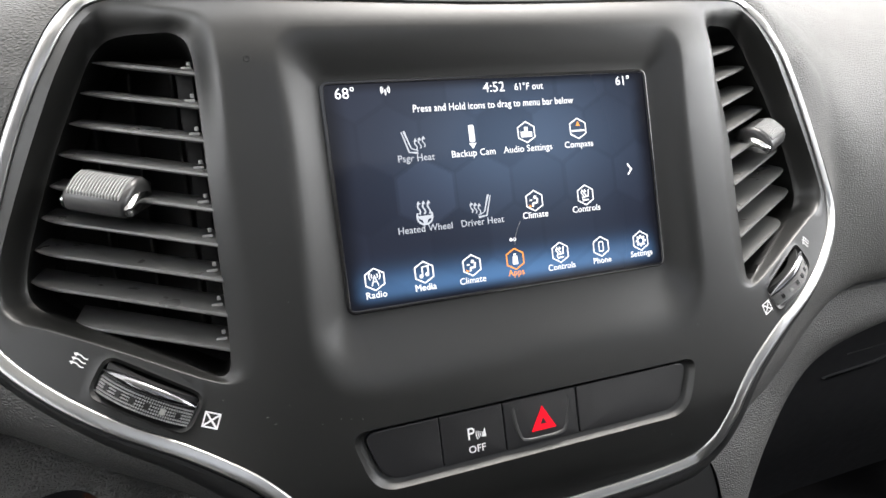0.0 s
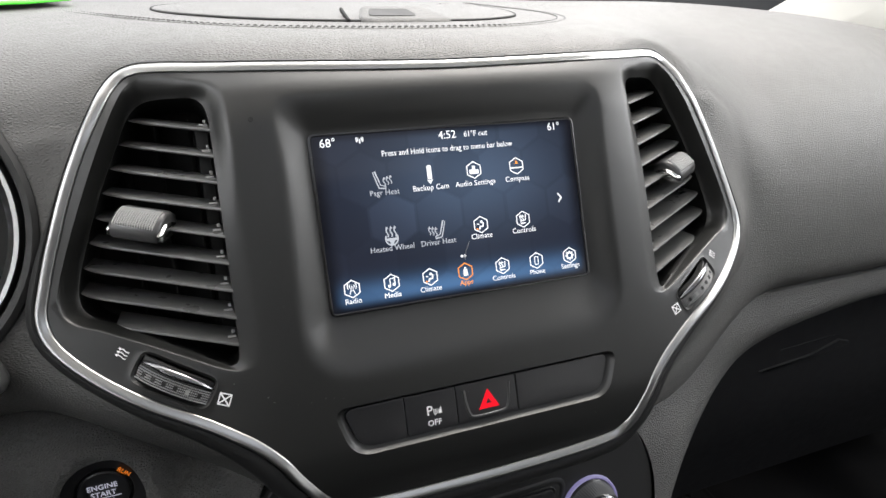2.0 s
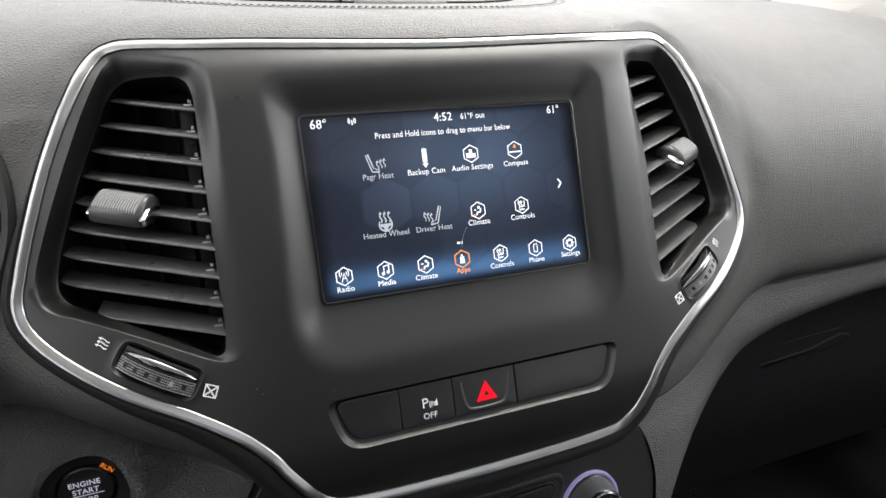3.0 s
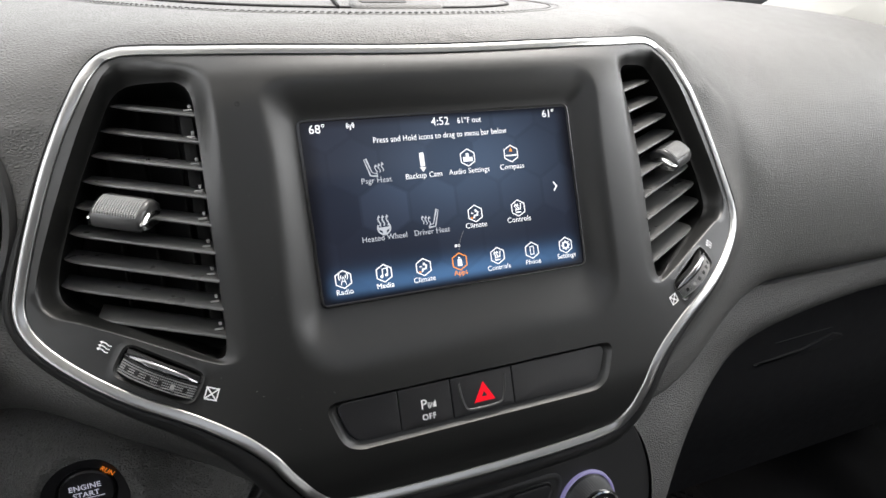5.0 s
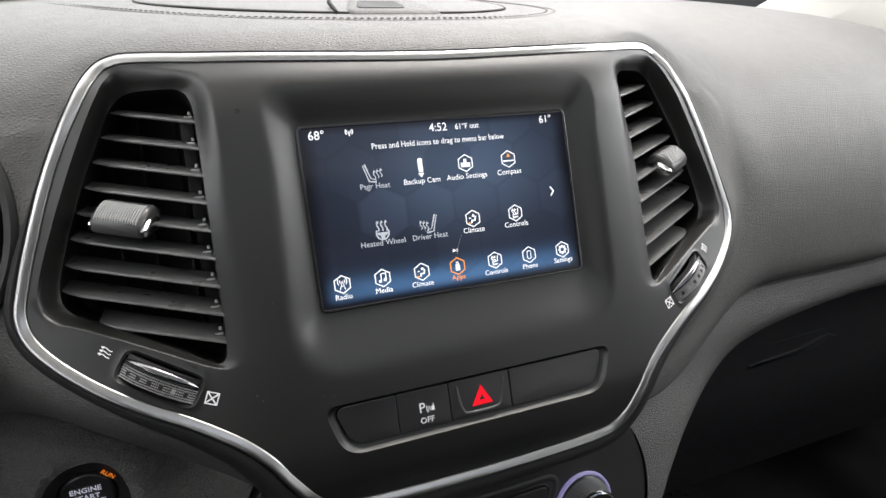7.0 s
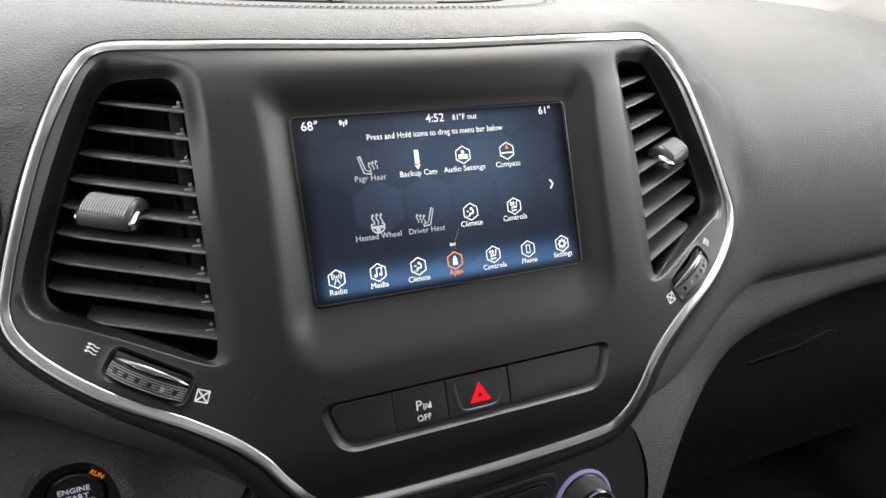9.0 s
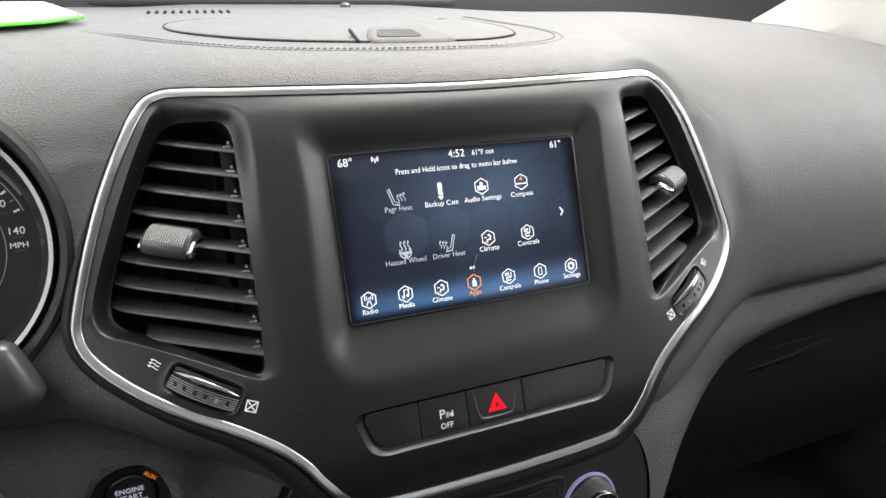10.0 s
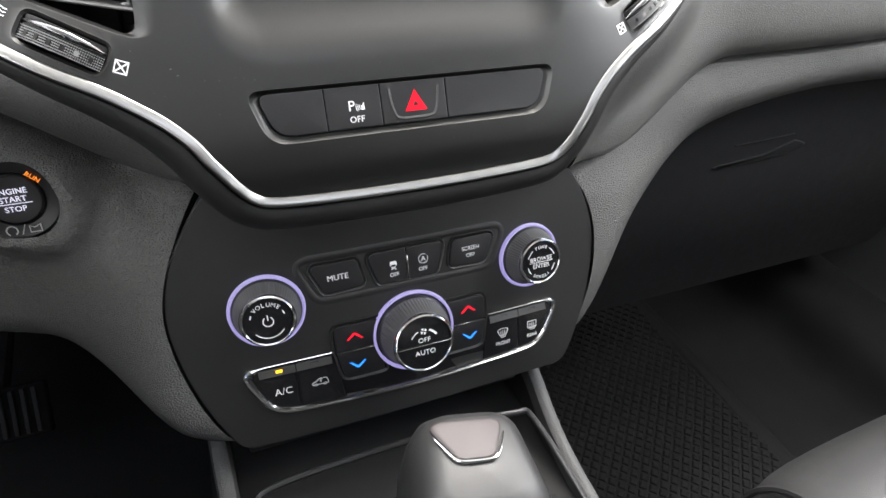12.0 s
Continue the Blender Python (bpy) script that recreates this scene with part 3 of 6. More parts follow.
    for k in range(17):
        u = (-0.41 + 0.82 * k / 16) * L
        rows3 = []
        for p, q, up in ((0.0080, 0.0012, 0.0), (0.0073, 0.0022, 0.0007), (0.0041, 0.0049, 0.0008), (0.0013, 0.0067, 0.0008), (-0.0014, 0.0077, 0.0007), (-0.0024, 0.0078, 0.0)):
            rows3.append([flip @ (M @ Vector((u + w, -(p + 0.7 * h * up), q + 0.7 * h * up))) for w, h in ((-0.00036, -0.5), (-0.0002, 1.0), (0.0002, 1.0), (0.00036, -0.5))])
        loft(bm, rows3)
    # Ribs are coloured far paler than the tab for the light they reflect.
    part("ribs", bm, RIB, tab)
    for e in (-1, 1):
        bm = bmesh.new()
        rings = []
        for u, k in ((0.500, 0.84), (0.545, 0.80), (0.575, 0.64), (0.585, 0.35)):
            rings.append([flip @ (M @ Vector((e * u * L, -(0.0015 + (p - 0.001) * k), -0.0016 + q * k * 0.72))) for p, q in prof])
        loft(bm, rings, cap1=True)
        part("tab_end", bm, BRIGHT, tab, "chrome end of the vent tab")
    return th


for sgn in (-1, 1):
    build_vent(sgn)


def build_wheel(s):
    th = thing("vent_thumbwheel", "knurled black thumbwheel with a chrome band below a vent", "thumbwheel", (s * WHEEL_MID[0], 0.012, WHEEL_MID[1]), group="vent thumbwheels")
    c = Vector((WHEEL_MID[0], 0, WHEEL_MID[1]))
    c.y = face(c.x, c.z)
    ax = Vector((WHEEL_DIR.x, face(c.x + 0.01, c.z + 0.0032) - face(c.x - 0.01, c.z - 0.0032), WHEEL_DIR.y))
    ax.y /= 0.02
    ax.normalize()
    acr = Vector((-WHEEL_DIR.y, 0, WHEEL_DIR.x))
    acr = (acr - ax * ax.dot(acr)).normalized()
    out = ax.cross(acr)
    if out.y > 0:
        out = -out
    R, deep = 0.030, 0.0252

    def at(ang, w, r):
        p = c + ax * (r * math.sin(ang)) + acr * w + out * (r * math.cos(ang) - deep)
        return (s * p.x, p.y, p.z)

    span = radians(37)

    def band(lo, hi, r, bulge, taper=0.0, hub=0.0, n=24):
        rings = []
        for k in range(n + 1):
            a = -span + 2 * span * k / n
            slim = math.sqrt(1 - taper * (a / span) ** 2)
            w0, w1 = lo * slim + (1 - slim) * hub, hi * slim + (1 - slim) * hub
            rings.append([at(a, w0, r - 0.004), at(a, w0, r), at(a, w0 + (w1 - w0) * 0.12, r + bulge * 0.5), at(a, w0 + (w1 - w0) * 0.3, r + bulge * 0.85), at(a, w0 + (w1 - w0) * 0.5, r + bulge), at(a, w0 + (w1 - w0) * 0.7, r + bulge * 0.85), at(a, w0 + (w1 - w0) * 0.88, r + bulge * 0.5), at(a, w1, r), at(a, w1, r - 0.004)])
        bm = bmesh.new()
        loft(bm, rings, closed=False)
        return bm

    drum = part("wheel_drum", band(-0.0056, 0.0056, R - 0.0006, 0.0), BLACK, th)
    part("chrome_band", band(0.0008, 0.0054, R - 0.0008, 0.0018, 0.97, 0.0024), SMOKE, th, "chrome band on the thumbwheel")
    bm = bmesh.new()
    for i in range(42):
        a = -span * 0.97 + 2 * span * 0.97 * i / 41
        for j in range(6):
            w = -0.0052 + j * 0.00112
            q = 0.00034
            da = 0.00030 / R
            base = [at(a - da, w - q, R - 0.0006), at(a + da, w - q, R - 0.0006), at(a + da, w + q, R - 0.0006), at(a - da, w + q, R - 0.0006)]
            tip = [at(a - da * 0.4, w - q * 0.4, R + 0.0003), at(a + da * 0.4, w - q * 0.4, R + 0.0003), at(a + da * 0.4, w + q * 0.4, R + 0.0003), at(a - da * 0.4, w + q * 0.4, R + 0.0003)]
            loft(bm, [base, tip], cap1=True)
    part("knurling", bm, DOTS, drum)
    for k in range(6):
        bm = bmesh.new()
        a = radians(-27 + 10.8 * k)
        da = 0.0009 / R
        quad = [(a - da, -0.0034), (a + da, -0.0034), (a + da, -0.0012), (a - da, -0.0012)]
        loft(bm, [[at(p, q, R - 0.0008) for p, q in quad], [at(p, q, R + 0.0004) for p, q in quad]], cap1=True)
        part("marking", bm, DIM if k == 1 else BLACK, drum)
    bm = bmesh.new()
    loft(bm, [[(x, face(x, z) + 0.0115, z) for x, z in wheel_slot(s, 0.0004)]] * 1 + [[(x, face(x, z) + 0.012, z) for x, z in wheel_slot(s, -0.003)]], cap1=True)
    part("slot_floor", bm, DEEP, th)
    return th


for sgn in (-1, 1):
    build_wheel(sgn)


def marking(name, bm, mat, parent, h, x, z, turn=0.0, lift=0.0002, label=""):
    bm.transform(seat_on(h, x, z, lift, turn))
    return part(name, bm, mat, parent, label)


def vent_icons(s):
    th = thing("vent_symbols", "white open and closed airflow symbols printed beside a thumbwheel", "printed symbol", (s * 0.156, 0.0, -0.07), group="vent symbols")
    bm = bmesh.new()
    for k in range(3):
        o = -0.0019 + 0.0019 * k
        pts = [(-0.0022 + 0.0052 * i / 10, o + 0.00034 * math.sin(i / 10 * 6.28)) for i in range(11)]
        stroke(bm, pts, 0.00055)
        flat(bm, [(-0.0038, o), (-0.0021, o + 0.0009), (-0.0021, o - 0.0009)], 0, 0.00004)
    bmesh.ops.scale(bm, vec=(0.85, 0.85, 1), verts=bm.verts)
    marking("open_symbol", bm, PRINT, th, face, s * 0.1765, -0.0490, -33)
    bm = bmesh.new()
    q = 0.0027
    stroke(bm, [(-q, -q), (q, -q), (q, q), (-q, q)], 0.0006, closed=True)
    stroke(bm, [(-q, -q), (q, q)], 0.0007)
    stroke(bm, [(-q, q), (q, -q)], 0.0007, z=0.00005)
    marking("closed_symbol", bm, PRINT, th, face, s * 0.1341, -0.0776, s * 22)


for sgn in (-1, 1):
    vent_icons(sgn)
bm = bmesh.new()
lathe(bm, [(0.0, 0.00005), (0.0008, 0.00008), (0.0011, 0.00016), (0.0013, 0.0001), (0.0014, -0.0004)], 20, seat_on(face, -0.1045, 0.0556))
tagged(part("sensor_dimple", bm, DEEP), "tiny dark round sensor dimple in the bezel", "sensor")


# ---- touchscreen ----
def build_screen():
    th = thing("touchscreen", "lit touchscreen showing an app menu in the bezel", "touchscreen", (0, 0.004, -0.047))
    nx, nz = 256, 156
    me_bm = bmesh.new()
    lay = me_bm.loops.layers.float_color.new("glow")
    W, H = 0.0768, 0.0468
    grid = [[me_bm.verts.new((-W + 2 * W * i / nx, 0.0003, -H + 2 * H * j / nz)) for i in range(nx + 1)] for j in range(nz + 1)]
    # a faint honeycomb in the background picture
    px, pz = np.array([[v.co.x, v.co.z] for r in grid for v in r]).T
    gain = np.ones(len(px))
    shade = random.Random(4)
    pitch = 0.0268
    for row in range(-3, 4):
        for col in range(-4, 5):
            hx, hz = -0.0385 + pitch * (col + 0.5 * (row % 2)), -0.0015 + pitch * 0.866 * row
            lit = 1.35 if (row, col) == (0, 0) else shade.choice((0.86, 0.94, 1.0, 1.05, 1.10))
            gain[inside(hexagon(hx, hz, pitch * 0.577), px, pz)] = 0.5 * (lit + 0.85)
            gain[inside(hexagon(hx, hz, pitch * 0.535), px, pz)] = lit
    for j in range(nz):
        for i in range(nx):
            f = me_bm.faces.new((grid[j][i], grid[j][i + 1], grid[j + 1][i + 1], grid[j + 1][i]))
            for lp in f.loops:
                x, z = lp.vert.co.x, lp.vert.co.z
                r = math.exp(-(((x - 0.012) / 0.05) ** 2 + ((z - 0.018) / 0.03) ** 2))
                bar = math.exp(-((z + 0.0400) / 0.0075) ** 2) * (0.55 + 0.45 * math.cos(x / 0.0768 * 1.2))
                edge = step01((W - abs(x)) / 0.01) * step01((H - abs(z)) / 0.006)
                c = [(0.0075 + 0.036 * r + 0.036 * bar) * edge + 0.004, (0.0095 + 0.055 * r + 0.092 * bar) * edge + 0.0045, (0.0165 + 0.086 * r + 0.19 * bar) * edge + 0.007]
                g = gain[round((z + H) / (2 * H) * nz) * (nx + 1) + round((x + W) / (2 * W) * nx)]
                lp[lay] = (*[1.2 * g * v for v in c], 1)
    disp = part("display", me_bm, DISPLAY, th, "dark blue lit display")
    bm = bmesh.new()
    a, b = outset(SCREEN_IN, -0.0016), SCREEN_IN
    loft(bm, [[(x, -0.0002, z) for x, z in a], [(x, -0.0004, z) for x, z in between(a, b, 0.5)], [(x, -0.0002, z) for x, z in b], [(x, 0.003, z) for x, z in b]])
    part("display_border", bm, GLOSS, th)

    def put(name, bm, mat, x, z, label="", lift=0.0):
        bm.transform(Matrix.Translation((x, 0.0001 - lift, z)) @ Matrix.Rotation(radians(90), 4, "X"))
        return part(name, bm, mat, disp, label)

    def word(t, x, z, size, mat=UI, bold=0.012, wide=0.96):
        put("text", letters(t, size, 0.25 * bold, wide), mat, x, z)

    word("68°", -0.0682, 0.0423, 0.0063, bold=0.014)
    word("61°", 0.0650, 0.0424, 0.0060, bold=0.014)
    word("4:52", -0.0019, 0.0421, 0.0062, bold=0.014)
    word("61°F out", 0.0153, 0.0418, 0.0044, bold=0.014, wide=0.9)
    word("Press and Hold icons to drag to menu bar below", -0.0015, 0.0340, 0.0044, bold=0.014, wide=0.86)
    for t, x, z in (("Psgr Heat", -0.0410, 0.0134), ("Backup Cam", -0.0148, 0.0136), ("Audio Settings", 0.0116, 0.0136), ("Compass", 0.0379, 0.0136), ("Heated Wheel", -0.0407, -0.0162), ("Driver Heat", -0.0143, -0.0162), ("Climate", 0.0116, -0.0160), ("Controls", 0.0382, -0.0160)):
        word(t, x, z, 0.0042, UI_DIM if "Heat" in t else UI, 0.010)
    for t, x in (("Radio", -0.0652), ("Media", -0.0437), ("Climate", -0.0221), ("Apps", -0.0011), ("Controls", 0.0221), ("Phone", 0.0438), ("Settings", 0.0658)):
        word(t, x, -0.0411, 0.0040, UI_ORANGE if t == "Apps" else UI, 0.012)

    def icon(draw, x, z, mat=UI, label="", second=None):
        bm = bmesh.new()
        draw(bm)
        ob = put("icon", bm, mat, x, z, label)
        if second:
            bm = bmesh.new()
            second(bm)
            bm.transform(Matrix.Translation((x, -0.0001, z)) @ Matrix.Rotation(radians(90), 4, "X"))
            part("accent", bm, UI_ORANGE, disp)
        return ob

    def frame_hex(bm, r=0.0046):
        stroke(bm, hexagon(0, 0, r), 0.0006, closed=True)

    def wave(bm, x, y, h, w=0.0006):
        stroke(bm, [(x + 0.0005 * math.sin(k / 8 * 6.28), y + h * k / 8) for k in range(9)], w)
        flat(bm, [(x - 0.0009, y + h - 0.0002), (x + 0.0009, y + h - 0.0002), (x, y + h + 0.0012)])

    def heat_seat(flip):
        def draw(bm):
            f = -1 if flip else 1
            P = [(-0.0052, 0.0046), (-0.0041, 0.0050), (-0.0016, -0.0024), (0.0012, -0.0034), (0.0012, -0.0044), (-0.0026, -0.0040)]
            stroke(bm, [(f * x, y) for x, y in P], 0.0005, closed=True)
            for k in range(3):
                wave(bm, f * (0.0006 + 0.0018 * k), -0.0030 + 0.0004 * k, 0.0036, 0.0005)
        return draw

    def hot_wheel(bm):
        stroke(bm, arc(0, -0.0014, 0.0034, 150, 390, 24), 0.0008)
        flat(bm, [(-0.0030, -0.0010), (0.0030, -0.0010), (0.0028, -0.0022), (0.0012, -0.0028), (0.0008, -0.0046), (-0.0008, -0.0046), (-0.0012, -0.0028), (-0.0028, -0.0022)], 0.00004)
        for k in range(3):
            wave(bm, -0.0022 + 0.0022 * k, -0.0004, 0.0046, 0.0007)

    def spokes(bm):
        flat(bm, [(-0.0030, -0.0006), (0.0030, -0.0006), (0.0022, -0.0020), (-0.0022, -0.0020)], 0.0002)

    def car_above(bm):
        flat(bm, rounded([(-0.0013, 0.0045), (0.0013, 0.0045), (0.0013, -0.0030), (-0.0013, -0.0030)], 0.0009, 4))
        flat(bm, [(-0.0018, -0.0034), (0.0018, -0.0034), (0.0000, -0.0058)])

    def audio(bm):
        frame_hex(bm, 0.0047)
        flat(bm, [(-0.0028, -0.0022), (0.0028, -0.0022), (0.0028, 0.0002), (0.0008, 0.0002), (0.0008, 0.0024), (-0.0010, 0.0024), (-0.0010, 0.0004), (-0.0028, 0.0004)])

    def compass(bm):
        frame_hex(bm, 0.0047)
        flat(bm, [(-0.0034, -0.0014), (0.0034, -0.0014), (0.0034, -0.0006), (-0.0034, -0.0006)])

    def needle(bm):
        flat(bm, [(-0.0011, 0.0012), (0.0011, 0.0012), (0, 0.0034)])

    def climate(bm):
        frame_hex(bm)
        flat(bm, arc(0.0004, 0.0016, 0.0008, 0, 360, 10)[:-1])
        stroke(bm, [(0.0016, 0.0012), (0.0012, -0.0010), (-0.0006, -0.0010), (-0.0010, -0.0026)], 0.0009)
        stroke(bm, [(-0.0024, 0.0004), (-0.0010, 0.0004)], 0.0006)

    def climate_accent(bm):
        flat(bm, [(-0.0030, -0.0016), (-0.0014, -0.0024), (-0.0026, -0.0030)])

    def controls(bm):
        frame_hex(bm)
        for k in range(2):
            wave(bm, -0.0016 + 0.0014 * k, -0.0006, 0.0022, 0.0005)
        stroke(bm, [(0.0018, 0.0026), (0.0014, -0.0006), (-0.0018, -0.0010), (-0.0014, -0.0024), (0.0016, -0.0022)], 0.0006)

    def radio(bm):
        frame_hex(bm)
        stroke(bm, [(-0.0014, -0.0028), (0, 0.0016), (0.0014, -0.0028)], 0.0005)
        stroke(bm, [(-0.0009, -0.0010), (0.0009, -0.0010)], 0.0004)
        for s in (0, 180):
            for rr in (0.0013, 0.0024):
                stroke(bm, arc(0, 0.0014, rr, s - 40, s + 40, 6), 0.0005)

    def note(bm):
        frame_hex(bm)
        stroke(bm, [(-0.0008, -0.0014), (-0.0008, 0.0022), (0.0018, 0.0026), (0.0018, -0.0008)], 0.0006)
        flat(bm, arc(-0.0014, -0.0016, 0.0009, 0, 360, 10)[:-1])
        flat(bm, arc(0.0012, -0.0010, 0.0009, 0, 360, 10)[:-1], 0.0001)

    def apps(bm):
        frame_hex(bm, 0.0047)

    def apps_mark(bm):
        flat(bm, rounded([(-0.0011, 0.0014), (0.0011, 0.0014), (0.0014, -0.0024), (-0.0014, -0.0024)], 0.0003, 3))
        flat(bm, [(-0.0006, 0.0024), (0.0006, 0.0024), (0.0006, 0.0017), (-0.0006, 0.0017)])

    def phone(bm):
        frame_hex(bm)
        stroke(bm, rounded([(-0.0011, 0.0022), (0.0011, 0.0022), (0.0011, -0.0022), (-0.0011, -0.0022)], 0.0004, 3), 0.0005, closed=True)

    def gear(bm):
        frame_hex(bm)
        stroke(bm, arc(0, 0, 0.0017, 0, 360, 20)[:-1], 0.0010, closed=True)
        for k in range(8):
            a = radians(45 * k)
            c, s2 = math.cos(a), math.sin(a)
            flat(bm, [(c * p - s2 * q, s2 * p + c * q) for p, q in ((0.0018, -0.0005), (0.0028, -0.0004), (0.0028, 0.0004), (0.0018, 0.0005))], 0.0001)

    def antenna(bm):
        flat(bm, [(-0.0003, -0.0016), (0.0003, -0.0016), (0.0003, 0.0008), (-0.0003, 0.0008)])
        for s in (0, 180):
            for rr in (0.0011, 0.0019):
                stroke(bm, arc(0, 0.0006, rr, s - 45, s + 45, 6), 0.0005)

    icon(heat_seat(False), -0.0413, 0.0203, UI_DIM)
    icon(car_above, -0.0149, 0.0216)
    icon(audio, 0.0115, 0.0212)
    icon(compass, 0.0381, 0.0212, second=needle)
    icon(hot_wheel, -0.0405, -0.0098, UI_DIM)
    icon(heat_seat(True), -0.0147, -0.0098, UI_DIM)
    icon(climate, 0.0117, -0.0098, second=climate_accent)
    icon(controls, 0.0383, -0.0098)
    for d, x, m2 in ((radio, -0.0653, None), (note, -0.0438, None), (climate, -0.0219, climate_accent)):
        icon(d, x, -0.0347, second=m2)
    icon(apps, -0.0010, -0.0347, UI_ORANGE, "orange selected menu icon")
    icon(apps_mark, -0.0010, -0.0347)
    for d, x in ((controls, 0.0219), (phone, 0.0437), (gear, 0.0659)):
        icon(d, x, -0.0347)
    icon(antenna, -0.0511, 0.0423)
    bm = bmesh.new()
    stroke(bm, spline([(-0.0004, -0.0285), (0.0004, -0.0245), (0.0022, -0.0205), (0.0036, -0.0182)], 5, closed=False), 0.00016)
    put("scratch", bm, DIM, 0, 0, "fine scratch on the glass", 0.0002)
    icon(lambda b: stroke(b, [(-0.0010, 0.0026), (0.0010, 0.0), (-0.0010, -0.0026)], 0.0009), 0.0638, 0.0002)
    icon(lambda b: (flat(b, arc(-0.0009, 0, 0.0008, 0, 360, 12)[:-1]), stroke(b, arc(0.0009, 0, 0.0006, 0, 360, 12)[:-1], 0.0003, closed=True)), -0.0011, -0.0259)
    return th


build_screen()


# ---- switch bank under the screen ----
def build_bank():
    th = thing("switch_bank", "row of four black switches in a pocket under the touchscreen", "switch bank", (0, 0.002, -0.1165))

    def key_face(x, z):
        return face(x, z) + 0.0034
    cuts = [-0.0798, -0.0472, -0.0182, 0.0180, 0.0798]
    top, bot = -0.0953, -0.1164
    for i in range(4):
        x0, x1 = cuts[i] + 0.00025, cuts[i + 1] - 0.00025
        q0, q1 = (x0 + 0.0070 if i == 0 else x0), (x1 - 0.0070 if i == 3 else x1)
        poly = rounded([(x0, top), (x1, top), (q1, bot), (q0, bot)], [0.0045 if i == 0 else 0.0004, 0.0045 if i == 3 else 0.0004, 0.012 if i == 3 else 0.0004, 0.012 if i == 0 else 0.0004], 7)
        bm = bmesh.new()
        plate(bm, poly, key_face, 0.0014, 0.006, 0.0004, 0.0002)
        key = part("switch", bm, BUTTON, th, ("blank black switch", "black parking sensor switch", "black hazard warning switch", "wide blank black switch")[i])
        top_face = lambda x, z: key_face(x, z) - 0.0014
        if i == 1:
            marking("text", letters("P", 0.0072, 0.004), PRINT, key, top_face, -0.0338, -0.1050, lift=0.0004)
            bm = bmesh.new()
            for k in range(4):
                stroke(bm, arc(0.0042, 0.0, 0.0022 + 0.0010 * k, 165, 210, 5), 0.00045)
            flat(bm, [(0.0018, -0.0020), (0.0040, -0.0020), (0.0036, 0.0022), (0.0026, 0.0004)], 0, 0.00004)
            bmesh.ops.scale(bm, vec=(0.9, 0.9, 1), verts=bm.verts)
            marking("symbol", bm, PRINT, key, top_face, -0.0308, -0.1056, lift=0.0004)
            marking("text", letters("OFF", 0.0044, 0.006), PRINT, key, top_face, -0.0318, -0.1118, lift=0.0004)
        if i == 2:
            bm = bmesh.new()
            o = [(-0.0062, -0.0050), (0.0062, -0.0050), (0, 0.0058)]
            n = [(-0.0016, -0.0024), (0.0016, -0.0024), (0, 0.0004)]
            for k in range(3):
                j = (k + 1) % 3
                bm.faces.new([bm.verts.new((*p, 0)) for p in (o[k], o[j], n[j], n[k])])
            marking("warning_triangle", bm, HAZARD, key, top_face, 0.0003, -0.1057, lift=0.0004, label="red hazard triangle")
            path = spline([(-0.0137, -0.0985), (-0.0128, -0.1062), (-0.0112, -0.1118), (-0.0085, -0.1139), (0, -0.1143), (0.0085, -0.1139), (0.0112, -0.1118), (0.0128, -0.1062), (0.0137, -0.0985)], 4, closed=False)
            bm = bmesh.new()
            sweep(bm, [(x, top_face(x, z) + 0.0002, z) for x, z in path], [(-0.0011, 0.0), (-0.0006, 0.0006), (0.0002, 0.0008), (0.0010, 0.0)], closed=False)
            part("ridge", bm, TAB, key, "moulded ridge round the hazard switch")
    bm = bmesh.new()
    loft(bm, [[(x, face(x, z) + 0.008, z) for x, z in BANK_IN], [(x, face(x, z) + 0.0085, z) for x, z in outset(BANK_IN, -0.003)]], cap1=True)
    part("pocket_floor", bm, DEEP, th)


build_bank()


# ---- specks of dust and lint on the bezel ----
def build_dust():
    rnd = random.Random(7)
    bm = bmesh.new()
    n = 0
    while n < 75:
        x, z = rnd.uniform(-0.19, 0.19), rnd.uniform(-0.14, 0.075)
        if not inside(outset(OUTLINE, -0.004), [x], [z])[0] or any(inside(h, [x], [z])[0] for h in (outset(SCREEN_OUT, 0.001), outset(BANK_OUT, 0.001), outset(side(VENT_EDGE, 1), 0.001), outset(side(VENT_EDGE, -1), 0.001), wheel_slot(1, 0.004), wheel_slot(-1, 0.004))):
            continue
        if z > -0.05 and rnd.random() < 0.55:
            continue
        n += 1
        r = rnd.choice((0.00007, 0.00008, 0.00010, 0.00012, 0.00017))
        M = seat_on(face, x, z, 0.00006, rnd.uniform(0, 360))
        long = rnd.choice((1, 1, 1.6, 3.5))
        q = [M @ Vector((r * long * math.cos(k * 1.2566), r * math.sin(k * 1.2566) * rnd.uniform(0.6, 1.0), 0)) for k in range(5)]
        t = M @ Vector((0, 0, r * 0.6))
        vs, top = [bm.verts.new(p) for p in q], bm.verts.new(t)
        for k in range(5):
            bm.faces.new((vs[k], vs[(k + 1) % 5], top))
    ob = part("dust_specks", bm, DUST)
    tagged(ob, "tiny pale specks of dust and lint on the bezel", "dust", kind="stuff")


build_dust()


# ---- climate control panel ----
PANEL_SIDE = spline([(0.110, -0.138), (0.1275, -0.162), (0.1410, -0.186), (0.1475, -0.213), (0.1450, -0.245), (0.1360, -0.278), (0.1225, -0.3065), (0.112, -0.3120)], 5, closed=False)


